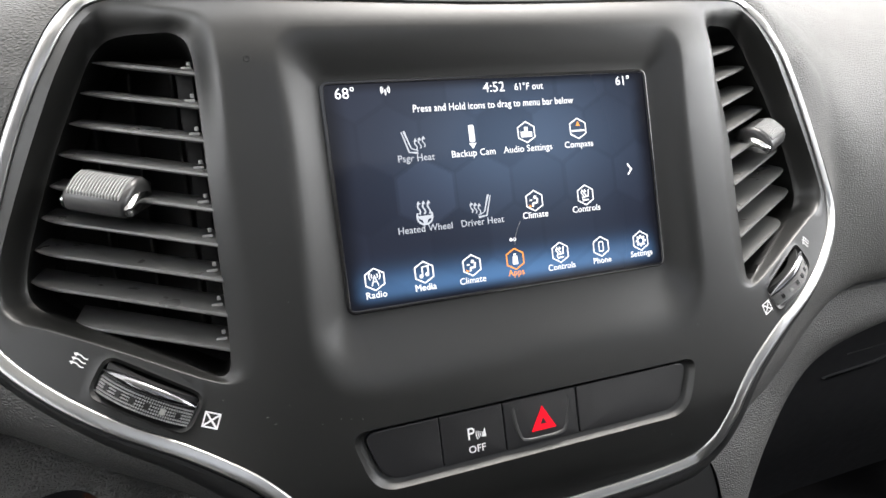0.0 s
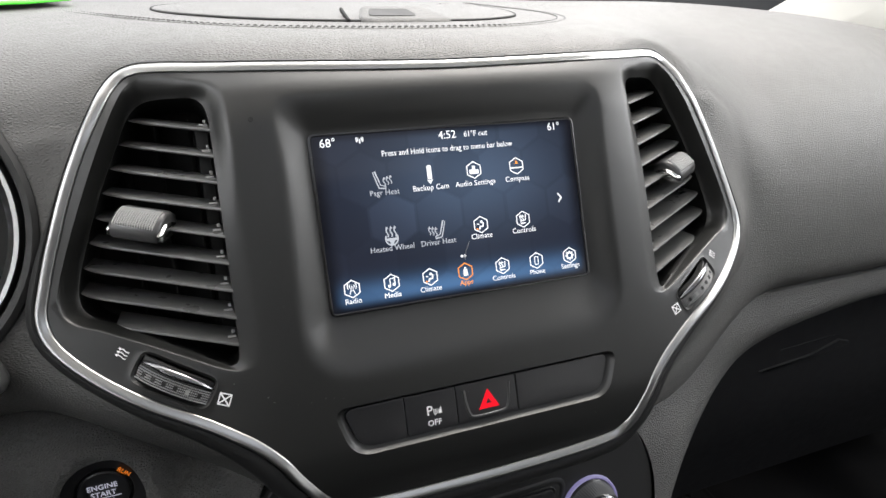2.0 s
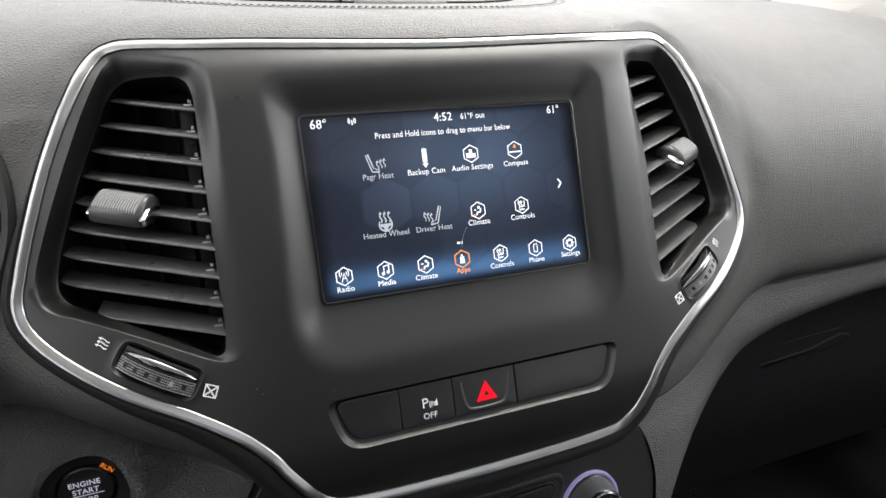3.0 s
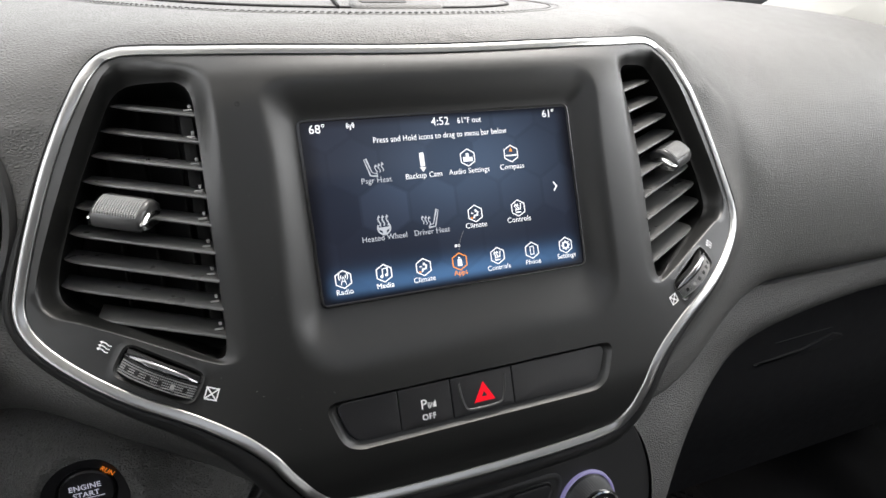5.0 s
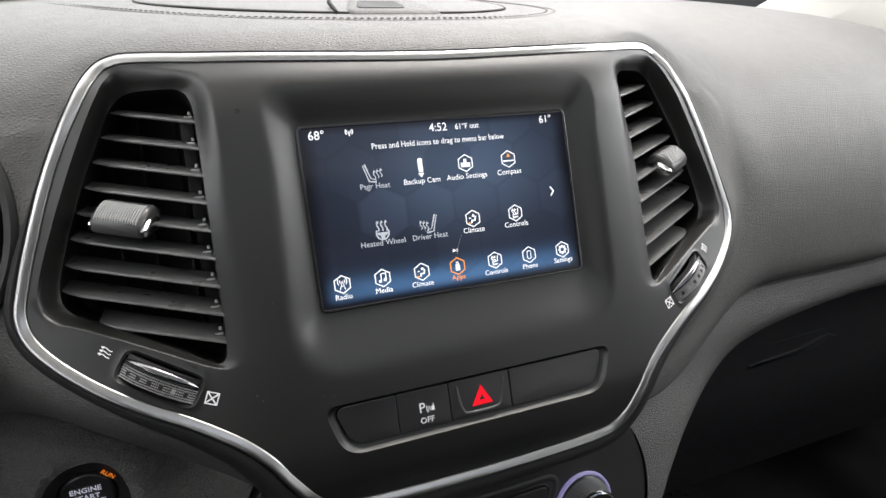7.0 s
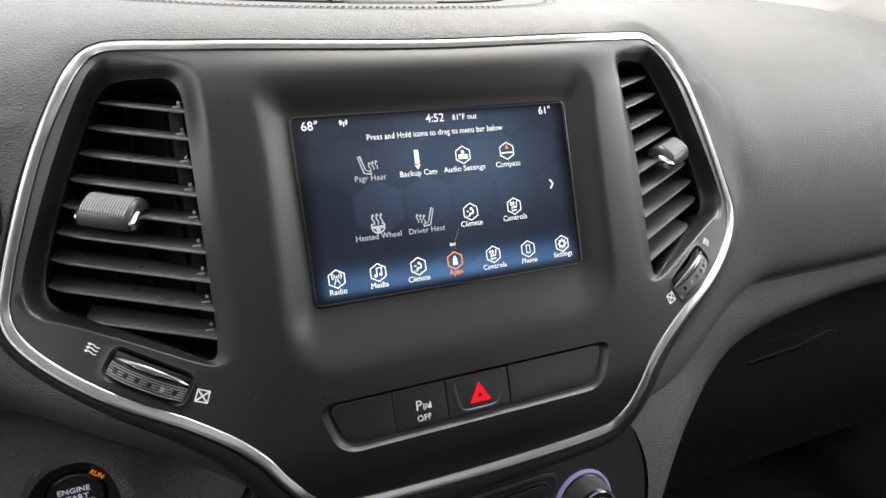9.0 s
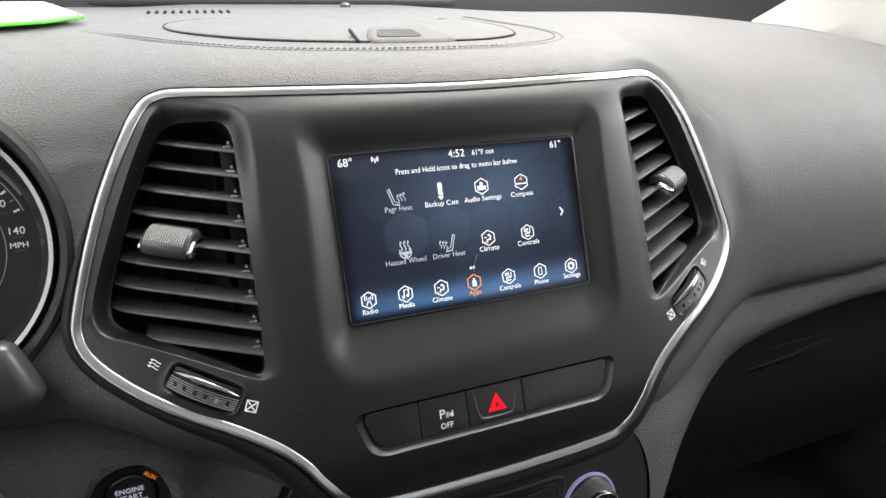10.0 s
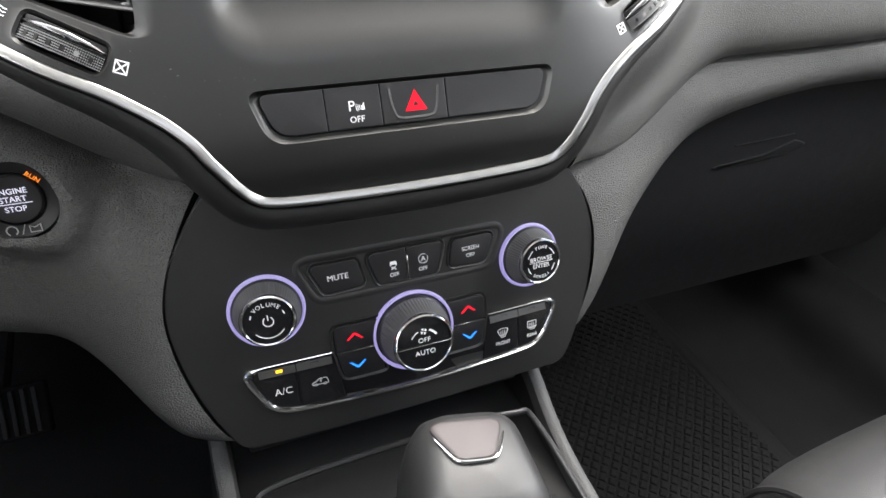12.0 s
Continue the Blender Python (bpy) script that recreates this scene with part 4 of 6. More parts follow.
def build_controls():
    right = PANEL_SIDE
    poly = right + [(-x, z) for x, z in right[::-1]]
    th = thing("control_panel", "matt black climate and audio control panel below the bezel", "control panel", (0, 0.06, -0.31))
    bm = bmesh.new()
    sheet(bm, poly, [], lower, 0.006)
    e = outset(poly, 0.0)
    loft(bm, [[(x, lower(x, z), z) for x, z in e], [(x, lower(x, z) + 0.0012, z) for x, z in outset(poly, 0.0010)], [(x, lower(x, z) + 0.02, z) for x, z in outset(poly, 0.0012)]])
    bmesh.ops.remove_doubles(bm, verts=bm.verts, dist=2e-5)
    part("faceplate", bm, PANEL, th)

    def pocket(poly, grow=0.0016):
        bm = bmesh.new()
        o = outset(poly, grow)
        loft(bm, [[(x, lower(x, z) - 0.0001, z) for x, z in outset(poly, grow + 0.0006)], [(x, lower(x, z) - 0.0013, z) for x, z in o], [(x, lower(x, z) - 0.0009, z) for x, z in outset(poly, grow * 0.5)], [(x, lower(x, z) + 0.0002, z) for x, z in poly]])
        part("button_surround", bm, PANEL, th)

    def key(pts, r, label, lift=0.0016, mat=BUTTON, crown=0.0004):
        poly = rounded(pts, r, 5)
        bm = bmesh.new()
        plate(bm, poly, lower, lift, 0.003, 0.0007, crown)
        return part("button", bm, mat, th, label), (lambda x, z: lower(x, z) - lift)

    def words(k, t, x, z, size, mat=PRINT, bold=0.02, wide=1.0, turn=0.0):
        marking("text", letters(t, size, bold, wide), mat, k[0], k[1], x, z, turn, 0.0007)

    # upper row, in a shallow trough with a soft raised rim
    tr = rounded([(-0.0735, -0.1915), (0.0735, -0.1915), (0.0600, -0.2200), (-0.0600, -0.2200)], [0.008, 0.008, 0.010, 0.010], 8)
    tr = fine([tr], 0.005)[0]
    bm = bmesh.new()
    loft(bm, [[(x, lower(x, z) + off, z) for x, z in outset(tr, d)] for d, off in ((0.0030, 0.0001), (0.0016, -0.0004), (0.0002, -0.0007), (-0.0010, -0.0004), (-0.0022, 0.0001))])
    part("trough_rim", bm, PANEL, th)
    P = [(-0.0640, -0.1958), (-0.0325, -0.1960), (-0.0288, -0.2146), (-0.0555, -0.2156)]
    pocket(rounded(P, 0.0045, 5))
    mute = key(P, 0.0045, "black mute button")
    words(mute, "MUTE", -0.0458, -0.2053, 0.0052, bold=0.006, wide=1.0)
    pocket(rounded([(-0.0268, -0.1948), (0.0268, -0.1948), (0.0200, -0.2166), (-0.0200, -0.2166)], 0.0045, 5))
    esc = key([(-0.0268, -0.1948), (-0.0004, -0.1948), (-0.0004, -0.2166), (-0.0200, -0.2166)], [0.0045, 0.0006, 0.0006, 0.0045], "black stability control button")
    ss = key([(0.0004, -0.1948), (0.0268, -0.1948), (0.0200, -0.2166), (0.0004, -0.2166)], [0.0006, 0.0045, 0.0045, 0.0006], "black engine stop-start button")
    bm = bmesh.new()
    block(bm, 0.0009, 0.0012, 0.0125, 0.0003, seat_on(lower, 0.0003, -0.2058, 0.0018) @ Matrix.Rotation(radians(90), 4, "X"))
    part("divider", bm, BRIGHT, th)
    words(esc, "OFF", -0.0093, -0.2112, 0.0038, bold=0.006, wide=0.92)
    words(ss, "OFF", 0.0105, -0.2110, 0.0038, bold=0.006, wide=0.92)
    bm = bmesh.new()
    flat(bm, rounded([(-0.0019, 0.0026), (0.0019, 0.0026), (0.0026, 0.0004), (-0.0026, 0.0004)], 0.0005, 3))
    flat(bm, [(-0.0023, 0.0003), (-0.0013, 0.0003), (-0.0013, -0.0004), (-0.0023, -0.0004)])
    flat(bm, [(0.0013, 0.0003), (0.0023, 0.0003), (0.0023, -0.0004), (0.0013, -0.0004)])
    for f in (-1, 1):
        stroke(bm, [(f * 0.0016, -0.0010), (-f * 0.0008, -0.0020), (f * 0.0018, -0.0030)], 0.0006)
    marking("symbol", bm, PRINT, esc[0], esc[1], -0.0095, -0.2047, lift=0.0007)
    bm = bmesh.new()
    stroke(bm, arc(0, 0, 0.0032, -300, 30, 20), 0.0005)
    bm2 = letters("A", 0.0046, 0.02)
    me = bpy.data.meshes.new("a")
    bm2.to_mesh(me)
    bm2.free()
    bm.from_mesh(me)
    bpy.data.meshes.remove(me)
    marking("symbol", bm, PRINT, ss[0], ss[1], 0.0110, -0.2042, lift=0.0007)
    P = [(0.0325, -0.1960), (0.0640, -0.1958), (0.0555, -0.2156), (0.0288, -0.2146)]
    pocket(rounded(P, 0.0045, 5))
    so = key(P, 0.0045, "black screen-off button")
    words(so, "SCREEN", 0.0452, -0.2035, 0.0040, bold=0.006, wide=0.9)
    words(so, "OFF", 0.0449, -0.2085, 0.0040, bold=0.006, wide=0.9)

    # climate bar with its chrome frame
    bar = rounded([(-0.1110, -0.2560), (-0.0540, -0.2560), (-0.0540, -0.2390), (0.0540, -0.2390), (0.0540, -0.2560), (0.1110, -0.2560), (0.0975, -0.2900), (0.0, -0.2945), (-0.0975, -0.2900)], [0.006, 0.001, 0.005, 0.005, 0.001, 0.006, 0.008, 0.2, 0.008], 6)
    bm = bmesh.new()
    plate(bm, bar, lower, 0.0004, 0.002, 0.0003)
    part("climate_bar", bm, GLOSS, th, "gloss black bar behind the climate buttons")
    path = spline([(-0.0565, -0.2562), (-0.080, -0.2562), (-0.1015, -0.2564), (-0.1098, -0.2588), (-0.1108, -0.2645), (-0.1045, -0.2770), (-0.0990, -0.2848), (-0.0910, -0.2894), (-0.0790, -0.2910), (-0.050, -0.2922), (0.0, -0.2936), (0.050, -0.2922), (0.0790, -0.2910), (0.0910, -0.2894), (0.0990, -0.2848), (0.1045, -0.2770), (0.1108, -0.2645), (0.1098, -0.2588), (0.1015, -0.2564), (0.080, -0.2562), (0.0565, -0.2562)], 5, closed=False)
    bm = bmesh.new()
    tube(bm, [(x, lower(x, z) - 0.0012, z) for x, z in path], [0.0007 if min(i, len(path) - 1 - i) < 12 else 0.0018 for i in range(len(path))])
    part("chrome_frame", bm, BRIGHT, th, "chrome frame round the climate buttons")
    for s in (-1, 1):
        q = lambda pts: [(s * x, z) for x, z in pts]
        pocket(rounded(q([(0.0225, -0.2395), (0.0535, -0.2395), (0.0535, -0.2570), (0.0500, -0.2772), (0.0225, -0.2772)]), [0.001, 0.0045, 0.004, 0.006, 0.001], 5), 0.0022)
        up = key(q([(0.0225, -0.2395), (0.0535, -0.2395), (0.0535, -0.2574), (0.0225, -0.2574)]), [0.001, 0.0045, 0.0006, 0.0006], "black temperature-up button", 0.0018)
        dn = key(q([(0.0225, -0.2580), (0.0535, -0.2580), (0.0500, -0.2772), (0.0225, -0.2772)]), [0.0006, 0.0006, 0.006, 0.001], "black temperature-down button", 0.0018)
        for k, z, f, mt in ((up, -0.2475, 1, RED), (dn, -0.2680, -1, BLUE)):
            bm = bmesh.new()
            flat(bm, [(-0.0057, -f * 0.0022), (-0.0042, -f * 0.0022), (0.0, f * 0.0010), (0.0042, -f * 0.0022), (0.0057, -f * 0.0022), (0.0009, f * 0.0023), (-0.0009, f * 0.0023)])
            marking("chevron", bm, mt, k[0], k[1], s * 0.0405, z, lift=0.0009, label="red arrow" if f > 0 else "blue arrow")
        bm = bmesh.new()
        block(bm, 0.0150, 0.0010, 0.0007, 0.0002, seat_on(lower, s * 0.0360, -0.2577, 0.0020) @ Matrix.Rotation(radians(90), 4, "X"))
        part("divider", bm, BRIGHT, th)
        a = key(q([(0.0805, -0.2572), (0.1095, -0.2572), (0.0975, -0.2884), (0.0805, -0.2890)]), [0.0006, 0.006, 0.007, 0.0006], "black air conditioning button" if s < 0 else "black rear defrost button", 0.0010, GLOSS)
        b = key(q([(0.0540, -0.2575), (0.0799, -0.2572), (0.0799, -0.2892), (0.0505, -0.2912)]), 0.0006, "black recirculation button" if s < 0 else "black front defrost button", 0.0010, GLOSS)
        for k, x in ((a, 0.0915), (b, 0.0685)):
            # Tilted facet in lighter grey: the key top's sheen in shape and colour.
            bm = bmesh.new()
            half = 0.0115
            vs = [bm.verts.new(q) for q in ((-half, -0.0026, 0.0014), (half, -0.0026, 0.0014), (half, 0.0024, 0.0001), (-half, 0.0024, 0.0001), (-half, -0.0029, 0.0), (half, -0.0029, 0.0))]
            for q in ((0, 1, 2, 3), (4, 5, 1, 0)):
                bm.faces.new([vs[n] for n in q])
            marking("indicator_strip", bm, TAB, k[0], k[1], s * (x if x < 0.08 else 0.0920), -0.2604, lift=0.0003)
            bm = bmesh.new()
            if s < 0 and x > 0.08:
                flat(bm, [(-0.0021, -0.0010), (0.0021, -0.0010), (0.0021, 0.0010), (-0.0021, 0.0010)])
                marking("indicator", bm, AMBER, k[0], k[1], -0.0907, -0.2602, lift=0.0013, label="lit amber indicator")
            else:
                stroke(bm, [(-0.0026, -0.0010), (0.0026, -0.0010), (0.0026, 0.0010), (-0.0026, 0.0010)], 0.0003, closed=True)
                marking("indicator", bm, BLACK, k[0], k[1], s * x, -0.2602, lift=0.0012)
        bm = bmesh.new()
        if s < 0:
            words(a, "A/C", -0.0902, -0.2752, 0.0068, bold=0.0)
            stroke(bm, [(-0.0072, -0.0018), (-0.0068, 0.0006), (-0.0036, 0.0014), (-0.0014, 0.0038), (0.0058, 0.0038), (0.0074, 0.0010), (0.0072, -0.0018)], 0.0005)
            stroke(bm, [(-0.0072, -0.0018), (-0.0056, -0.0018)], 0.0005)
            stroke(bm, [(-0.0030, -0.0018), (0.0026, -0.0018)], 0.0005)
            stroke(bm, [(0.0054, -0.0018), (0.0072, -0.0018)], 0.0005)
            for cx in (-0.0043, 0.0040):
                stroke(bm, arc(cx, -0.0020, 0.0011, 0, 360, 12)[:-1], 0.0005, closed=True)
            stroke(bm, arc(0.0012, 0.0016, 0.0012, 60, 300, 8), 0.0005)
            bmesh.ops.scale(bm, vec=(0.72, 0.72, 1), verts=bm.verts)
            marking("symbol", bm, PRINT, b[0], b[1], -0.0665, -0.2750, lift=0.0006)
        else:
            words(a, "REAR", 0.0918, -0.2812, 0.0038, bold=0.008, wide=0.95)
            words(b, "FRONT", 0.0672, -0.2812, 0.0038, bold=0.008, wide=0.95)
            for k, x, top in ((b, 0.0672, [(-0.0042, 0.0030), (-0.0022, 0.0040), (0.0022, 0.0040), (0.0042, 0.0030), (0.0026, -0.0010), (-0.0026, -0.0010)]), (a, 0.0918, [(-0.0036, 0.0038), (0.0036, 0.0038), (0.0036, -0.0012), (-0.0036, -0.0012)])):
                bm = bmesh.new()
                stroke(bm, top, 0.00045, closed=True)
                for n in range(3):
                    u = -0.0016 + 0.0016 * n
                    stroke(bm, [(u + 0.0003 * math.sin(i / 6 * 6.28), -0.0034 + 0.0058 * i / 6) for i in range(7)], 0.00045, z=0.00005)
                marking("symbol", bm, PRINT, k[0], k[1], x, -0.2740, lift=0.0006)
    return th


build_controls()


def build_knob(x, z, ring_r, base_r, top_r, high, label, face_mat, draw):
    th = thing("rotary_knob", label, "knob", (x, lower(x, z), z), group="knobs on the control panel")
    M = seat_on(lower, x, z)
    bm = bmesh.new()
    lathe(bm, [(ring_r - 0.0026, 0.0), (ring_r - 0.0022, 0.0018), (ring_r - 0.0012, 0.0023), (ring_r - 0.0004, 0.0020), (ring_r, -0.0004)], 64, M)
    part("light_ring", bm, LILAC, th, "lilac light ring round the knob")
    bm = bmesh.new()
    lathe(bm, [(base_r + 0.0008, -0.001), (base_r + 0.0006, 0.0016), (base_r, 0.0028), (base_r - 0.0005, 0.0034)], 64, M)
    part("skirt", bm, BUTTON, th)
    n, rings = 132, []
    for r, h, d in ((base_r - 0.0004, 0.0030, 0.0), (base_r - 0.0008, 0.0040, 0.0004), (top_r + 0.0022, high - 0.0042, 0.0004), (top_r + 0.0014, high - 0.0030, 0.0)):
        rings.append([M @ Vector(((r - d * (k % 2)) * math.cos(2 * math.pi * k / n), (r - d * (k % 2)) * math.sin(2 * math.pi * k / n), h)) for k in range(n)])
    bm = bmesh.new()
    loft(bm, rings)
    part("grip", bm, KNURL, th, "finely ribbed black grip", sharp=20)
    bm = bmesh.new()
    lathe(bm, [(top_r + 0.0015, high - 0.0032), (top_r + 0.0017, high - 0.0018), (top_r + 0.0011, high - 0.0004), (top_r + 0.0002, high), (top_r - 0.0004, high - 0.0004), (top_r - 0.0006, high - 0.0016)], 64, M)
    part("chrome_rim", bm, BRIGHT, th, "chrome rim")
    bm = bmesh.new()
    lathe(bm, [(top_r - 0.0005, high - 0.0014), (top_r - 0.0008, high - 0.0009), (top_r * 0.6, high - 0.0005), (0.0, high - 0.0004)], 48, M)
    cap = part("cap", bm, GLOSS, th)

    def put(name, bm, mat=PRINT, dx=0.0, dy=0.0, turn=0.0, lift=0.0001):
        bm.transform(M @ Matrix.Translation((dx, dy, high + lift)) @ Matrix.Rotation(radians(turn), 4, "Z"))
        part(name, bm, mat, cap)

    draw(put, top_r)
    return th


def curved_words(put, text, r, mid, size, step, under=False):
    n = len(text)
    for i, ch in enumerate(text):
        a = mid + ((n - 1) / 2 - i) * step * (-1 if under else 1)
        put("text", letters(ch, size, 0.0), PRINT, r * math.cos(radians(a)), r * math.sin(radians(a)), a + 90 if under else a - 90)


def volume_face(put, r):
    curved_words(put, "VOLUME", 0.0108, 90, 0.0037, 16)
    bm = bmesh.new()
    stroke(bm, arc(0, 0, 0.0030, 125, 415, 20), 0.0007)
    stroke(bm, [(0, 0.0006), (0, 0.0042)], 0.0007)
    put("power_symbol", bm)
    for a0, a1 in ((148, 162), (18, 32), (218, 322)):
        bm = bmesh.new()
        stroke(bm, arc(0, 0, 0.0105, a0, a1, 14), 0.0007)
        put("line", bm)


def browse_face(put, r):
    put("text", letters("BROWSE", 0.0044, 0.0), PRINT, 0, 0.0023)
    put("text", letters("ENTER", 0.0044, 0.0), PRINT, 0, -0.0026)
    bm = bmesh.new()
    stroke(bm, [(-0.0095, 0), (0.0095, 0)], 0.0004)
    put("line", bm)
    curved_words(put, "TUNE", 0.0108, 90, 0.0033, 15)
    curved_words(put, "SCROLL", 0.0108, 270, 0.0031, 13, under=True)
    for a0, a1 in ((128, 160), (20, 52), (195, 222), (318, 345)):
        bm = bmesh.new()
        stroke(bm, arc(0, 0, 0.0110, a0, a1, 8), 0.0006)
        put("line", bm)


def fan_face(put, r):
    put("text", letters("OFF", 0.0048, 0.002), PRINT, 0, 0.0026)
    put("text", letters("AUTO", 0.0050, 0.002), PRINT, 0, -0.0062)
    bm = bmesh.new()
    block(bm, 2 * r - 0.001, 0.0007, 0.0006, 0.0002)
    put("divider", bm, BRIGHT, 0, -0.0014)
    bm = bmesh.new()
    for k in range(4):
        a = 90 * k + 25
        flat(bm, [(0.0003 * math.cos(radians(a)), 0.0003 * math.sin(radians(a)))] + arc(0, 0, 0.0022, a - 28, a + 28, 6), 0.00005 * k)
    put("fan_symbol", bm, PRINT, 0.0, 0.0088)
    for a0, a1, w in ((112, 150, 0.0007), (30, 68, 0.0014)):
        bm = bmesh.new()
        stroke(bm, arc(0, 0, 0.0098, a0, a1, 10), w)
        put("line", bm)


build_knob(-0.0911, -0.2187, 0.0236, 0.0208, 0.0150, 0.0172, "black volume knob with chrome rim and lilac ring", GLOSS, volume_face)
build_knob(0.0911, -0.2187, 0.0236, 0.0208, 0.0150, 0.0172, "black browse and enter knob with chrome rim and lilac ring", GLOSS, browse_face)
build_knob(0.0003, -0.2540, 0.0290, 0.0250, 0.0190, 0.0225, "large black fan knob with chrome rim and lilac ring", GLOSS, fan_face)

# ---- dashboard, in the car's axes about the screen's centre ----
CENTRE_RIB = [(0.64, 0.078), (0.45, 0.085), (0.28, 0.087), (0.16, 0.088), (0.095, 0.086), (0.062, 0.080), (0.046, 0.066), (0.042, 0.045), (0.040, 0.0), (0.015, -0.06), (-0.010, -0.120), (-0.022, -0.150), (-0.018, -0.166), (0.03, -0.172)]
SIDE_RIB = [(0.64, 0.066), (0.45, 0.082), (0.30, 0.085), (0.20, 0.078), (0.125, 0.058), (0.080, 0.030), (0.055, 0.004), (0.040, -0.022), (0.030, -0.050), (0.023, -0.080), (0.020, -0.102), (0.024, -0.114), (0.034, -0.120), (0.07, -0.124)]
LEFT_RIB = [(0.64, 0.074), (0.45, 0.083), (0.30, 0.087), (0.19, 0.087), (0.110, 0.080), (0.068, 0.064), (0.048, 0.042), (0.036, 0.015), (0.024, -0.012), (0.011, -0.038), (0.005, -0.058), (0.006, -0.076), (0.014, -0.090), (0.042, -0.104)]
LEFT_CENTRE_RIB = CENTRE_RIB[:9] + [(0.015, -0.060), (-0.002, -0.104), (-0.004, -0.128), (0.004, -0.146), (0.04, -0.164)]


def rib_at(x):
    if x >= 0:
        t = step01((x - 0.140) / 0.165)
        rib = [(a[0] * (1 - t) + b[0] * t, a[1] * (1 - t) + b[1] * t) for a, b in zip(CENTRE_RIB, SIDE_RIB)]
        drop = max(0.0, x - 0.42)
        return [(y + 0.25 * drop ** 1.5, z - (0.19 * drop ** 1.6 if z > -0.05 else 0.0)) for y, z in rib]
    t = step01((-x - 0.115) / 0.115)
    return [(a[0] * (1 - t) + b[0] * t, a[1] * (1 - t) + b[1] * t) for a, b in zip(LEFT_CENTRE_RIB, LEFT_RIB)]


INV = DASH.inverted() @ CAR
DIAL = (-0.2945, 0.022)


def build_pad():
    th = thing("dashboard_pad", "grained black soft dashboard pad with a stitched centre", "dashboard", (0, 0.05, -0.1), CAR)
    xs = np.concatenate([np.arange(-0.75, -0.42, 0.02), np.arange(-0.42, 0.42, 0.005), np.arange(0.42, 0.83, 0.015)])
    rows = [spline(rib_at(float(x)), 7, closed=False) for x in xs]
    V = np.array([[(x, y, z) for y, z in r] for x, r in zip(xs, rows)])
    # the skin is drawn in to the bezel's lip all round
    E = np.array(OUTLINE)
    A, U = E, np.roll(E, -1, 0) - E
    keep = np.ones(V.shape[:2], bool)
    for i in range(V.shape[0]):
        for j in range(V.shape[1]):
            p = INV @ Vector(V[i, j])
            if abs(p.x) > 0.29 or p.y > 0.13:
                continue
            q = np.array((p.x, p.z))
            k = np.clip(((q - A) * U).sum(1) / (U * U).sum(1), 0, 1)
            near = A + U * k[:, None]
            d2 = ((near - q) ** 2).sum(1)
            n = int(d2.argmin())
            d = math.sqrt(d2[n]) * (-1 if inside(OUTLINE, [p.x], [p.z])[0] else 1)
            keep[i, j] = d > (-0.0065 if p.z > -0.06 else -0.014) and not (-0.112 < p.x < 0.108 and p.z < -0.10)
            goal = face(*near[n]) + 0.0085 - 0.0030 * step01((p.z + 0.02) / 0.06) * (1 - step01(d / 0.014)) + min(0.03, max(0.0, -d - 0.002) * 1.6)
            w = 1 - step01((d - 0.008) / 0.042)
            if p.y < goal or (j >= 42 and p.z < 0.06):
                p.y += (goal - p.y) * w
            if (p.x - DIAL[0] - 0.004) ** 2 + (p.z - DIAL[1]) ** 2 < 0.0785 ** 2:
                keep[i, j] = False
            V[i, j] = (INV.inverted() @ p)[:]
    bm = bmesh.new()
    vs = [[bm.verts.new(p) for p in r] for r in V]
    for i in range(len(xs) - 1):
        for j in range(len(rows[0]) - 1):
            if keep[i:i + 2, j:j + 2].sum() >= 3:
                bm.faces.new((vs[i][j], vs[i + 1][j], vs[i + 1][j + 1], vs[i][j + 1]))
    for v in list(bm.verts):
        if not v.link_faces:
            bm.verts.remove(v)
    part("pad_skin", bm, PAD, th, m=CAR)
    return th


PAD_THING = build_pad()


def pad_top(x, y):
    """The pad's height at a place on its upper side."""
    r = rib_at(x)[:6]
    ys, zs = [p[0] for p in r][::-1], [p[1] for p in r][::-1]
    return smooth(y, ys, zs)


def build_seam():
    """Twin stitched seams round the storage tray on top of the dashboard."""
    for k, off in enumerate((0.0, 0.0065)):
        half = [(-0.33, 0.36), (-0.26, 0.30), (-0.19, 0.19), (-0.12, 0.118), (-0.04, 0.097), (0.05, 0.096), (0.10, 0.106), (0.136, 0.134), (0.149, 0.185), (0.145, 0.25), (0.136, 0.33)]
        mid = Vector((0.0, 0.30))
        pts = [Vector(p) for p in spline(half, 8, closed=False)]
        pts = [p + (mid - p).normalized() * off for p in pts]
        path = [(p.x, p.y, pad_top(p.x, p.y) + 0.0002) for p in pts]
        if k == 0:
            bm = bmesh.new()
            tube(bm, [(x, y, z - 0.0008) for x, y, z in path], 0.0012, n=6)
            part("seam_fold", bm, PAD, PAD_THING, m=CAR)
        bm = bmesh.new()
        total, nxt = 0.0, 0.0
        for a, b in zip(path, path[1:]):
            a, b = Vector(a), Vector(b)
            d = (b - a).length
            while nxt < total + d:
                p = a + (b - a) * ((nxt - total) / d)
                t = (b - a).normalized()
                tube(bm, [p - t * 0.0014, p + Vector((0, 0, 0.0004)), p + t * 0.0014], 0.00032, n=4)
                nxt += 0.0042
            total += d
        part("stitching", bm, STITCH, PAD_THING, "grey twin stitching", m=CAR)


build_seam()


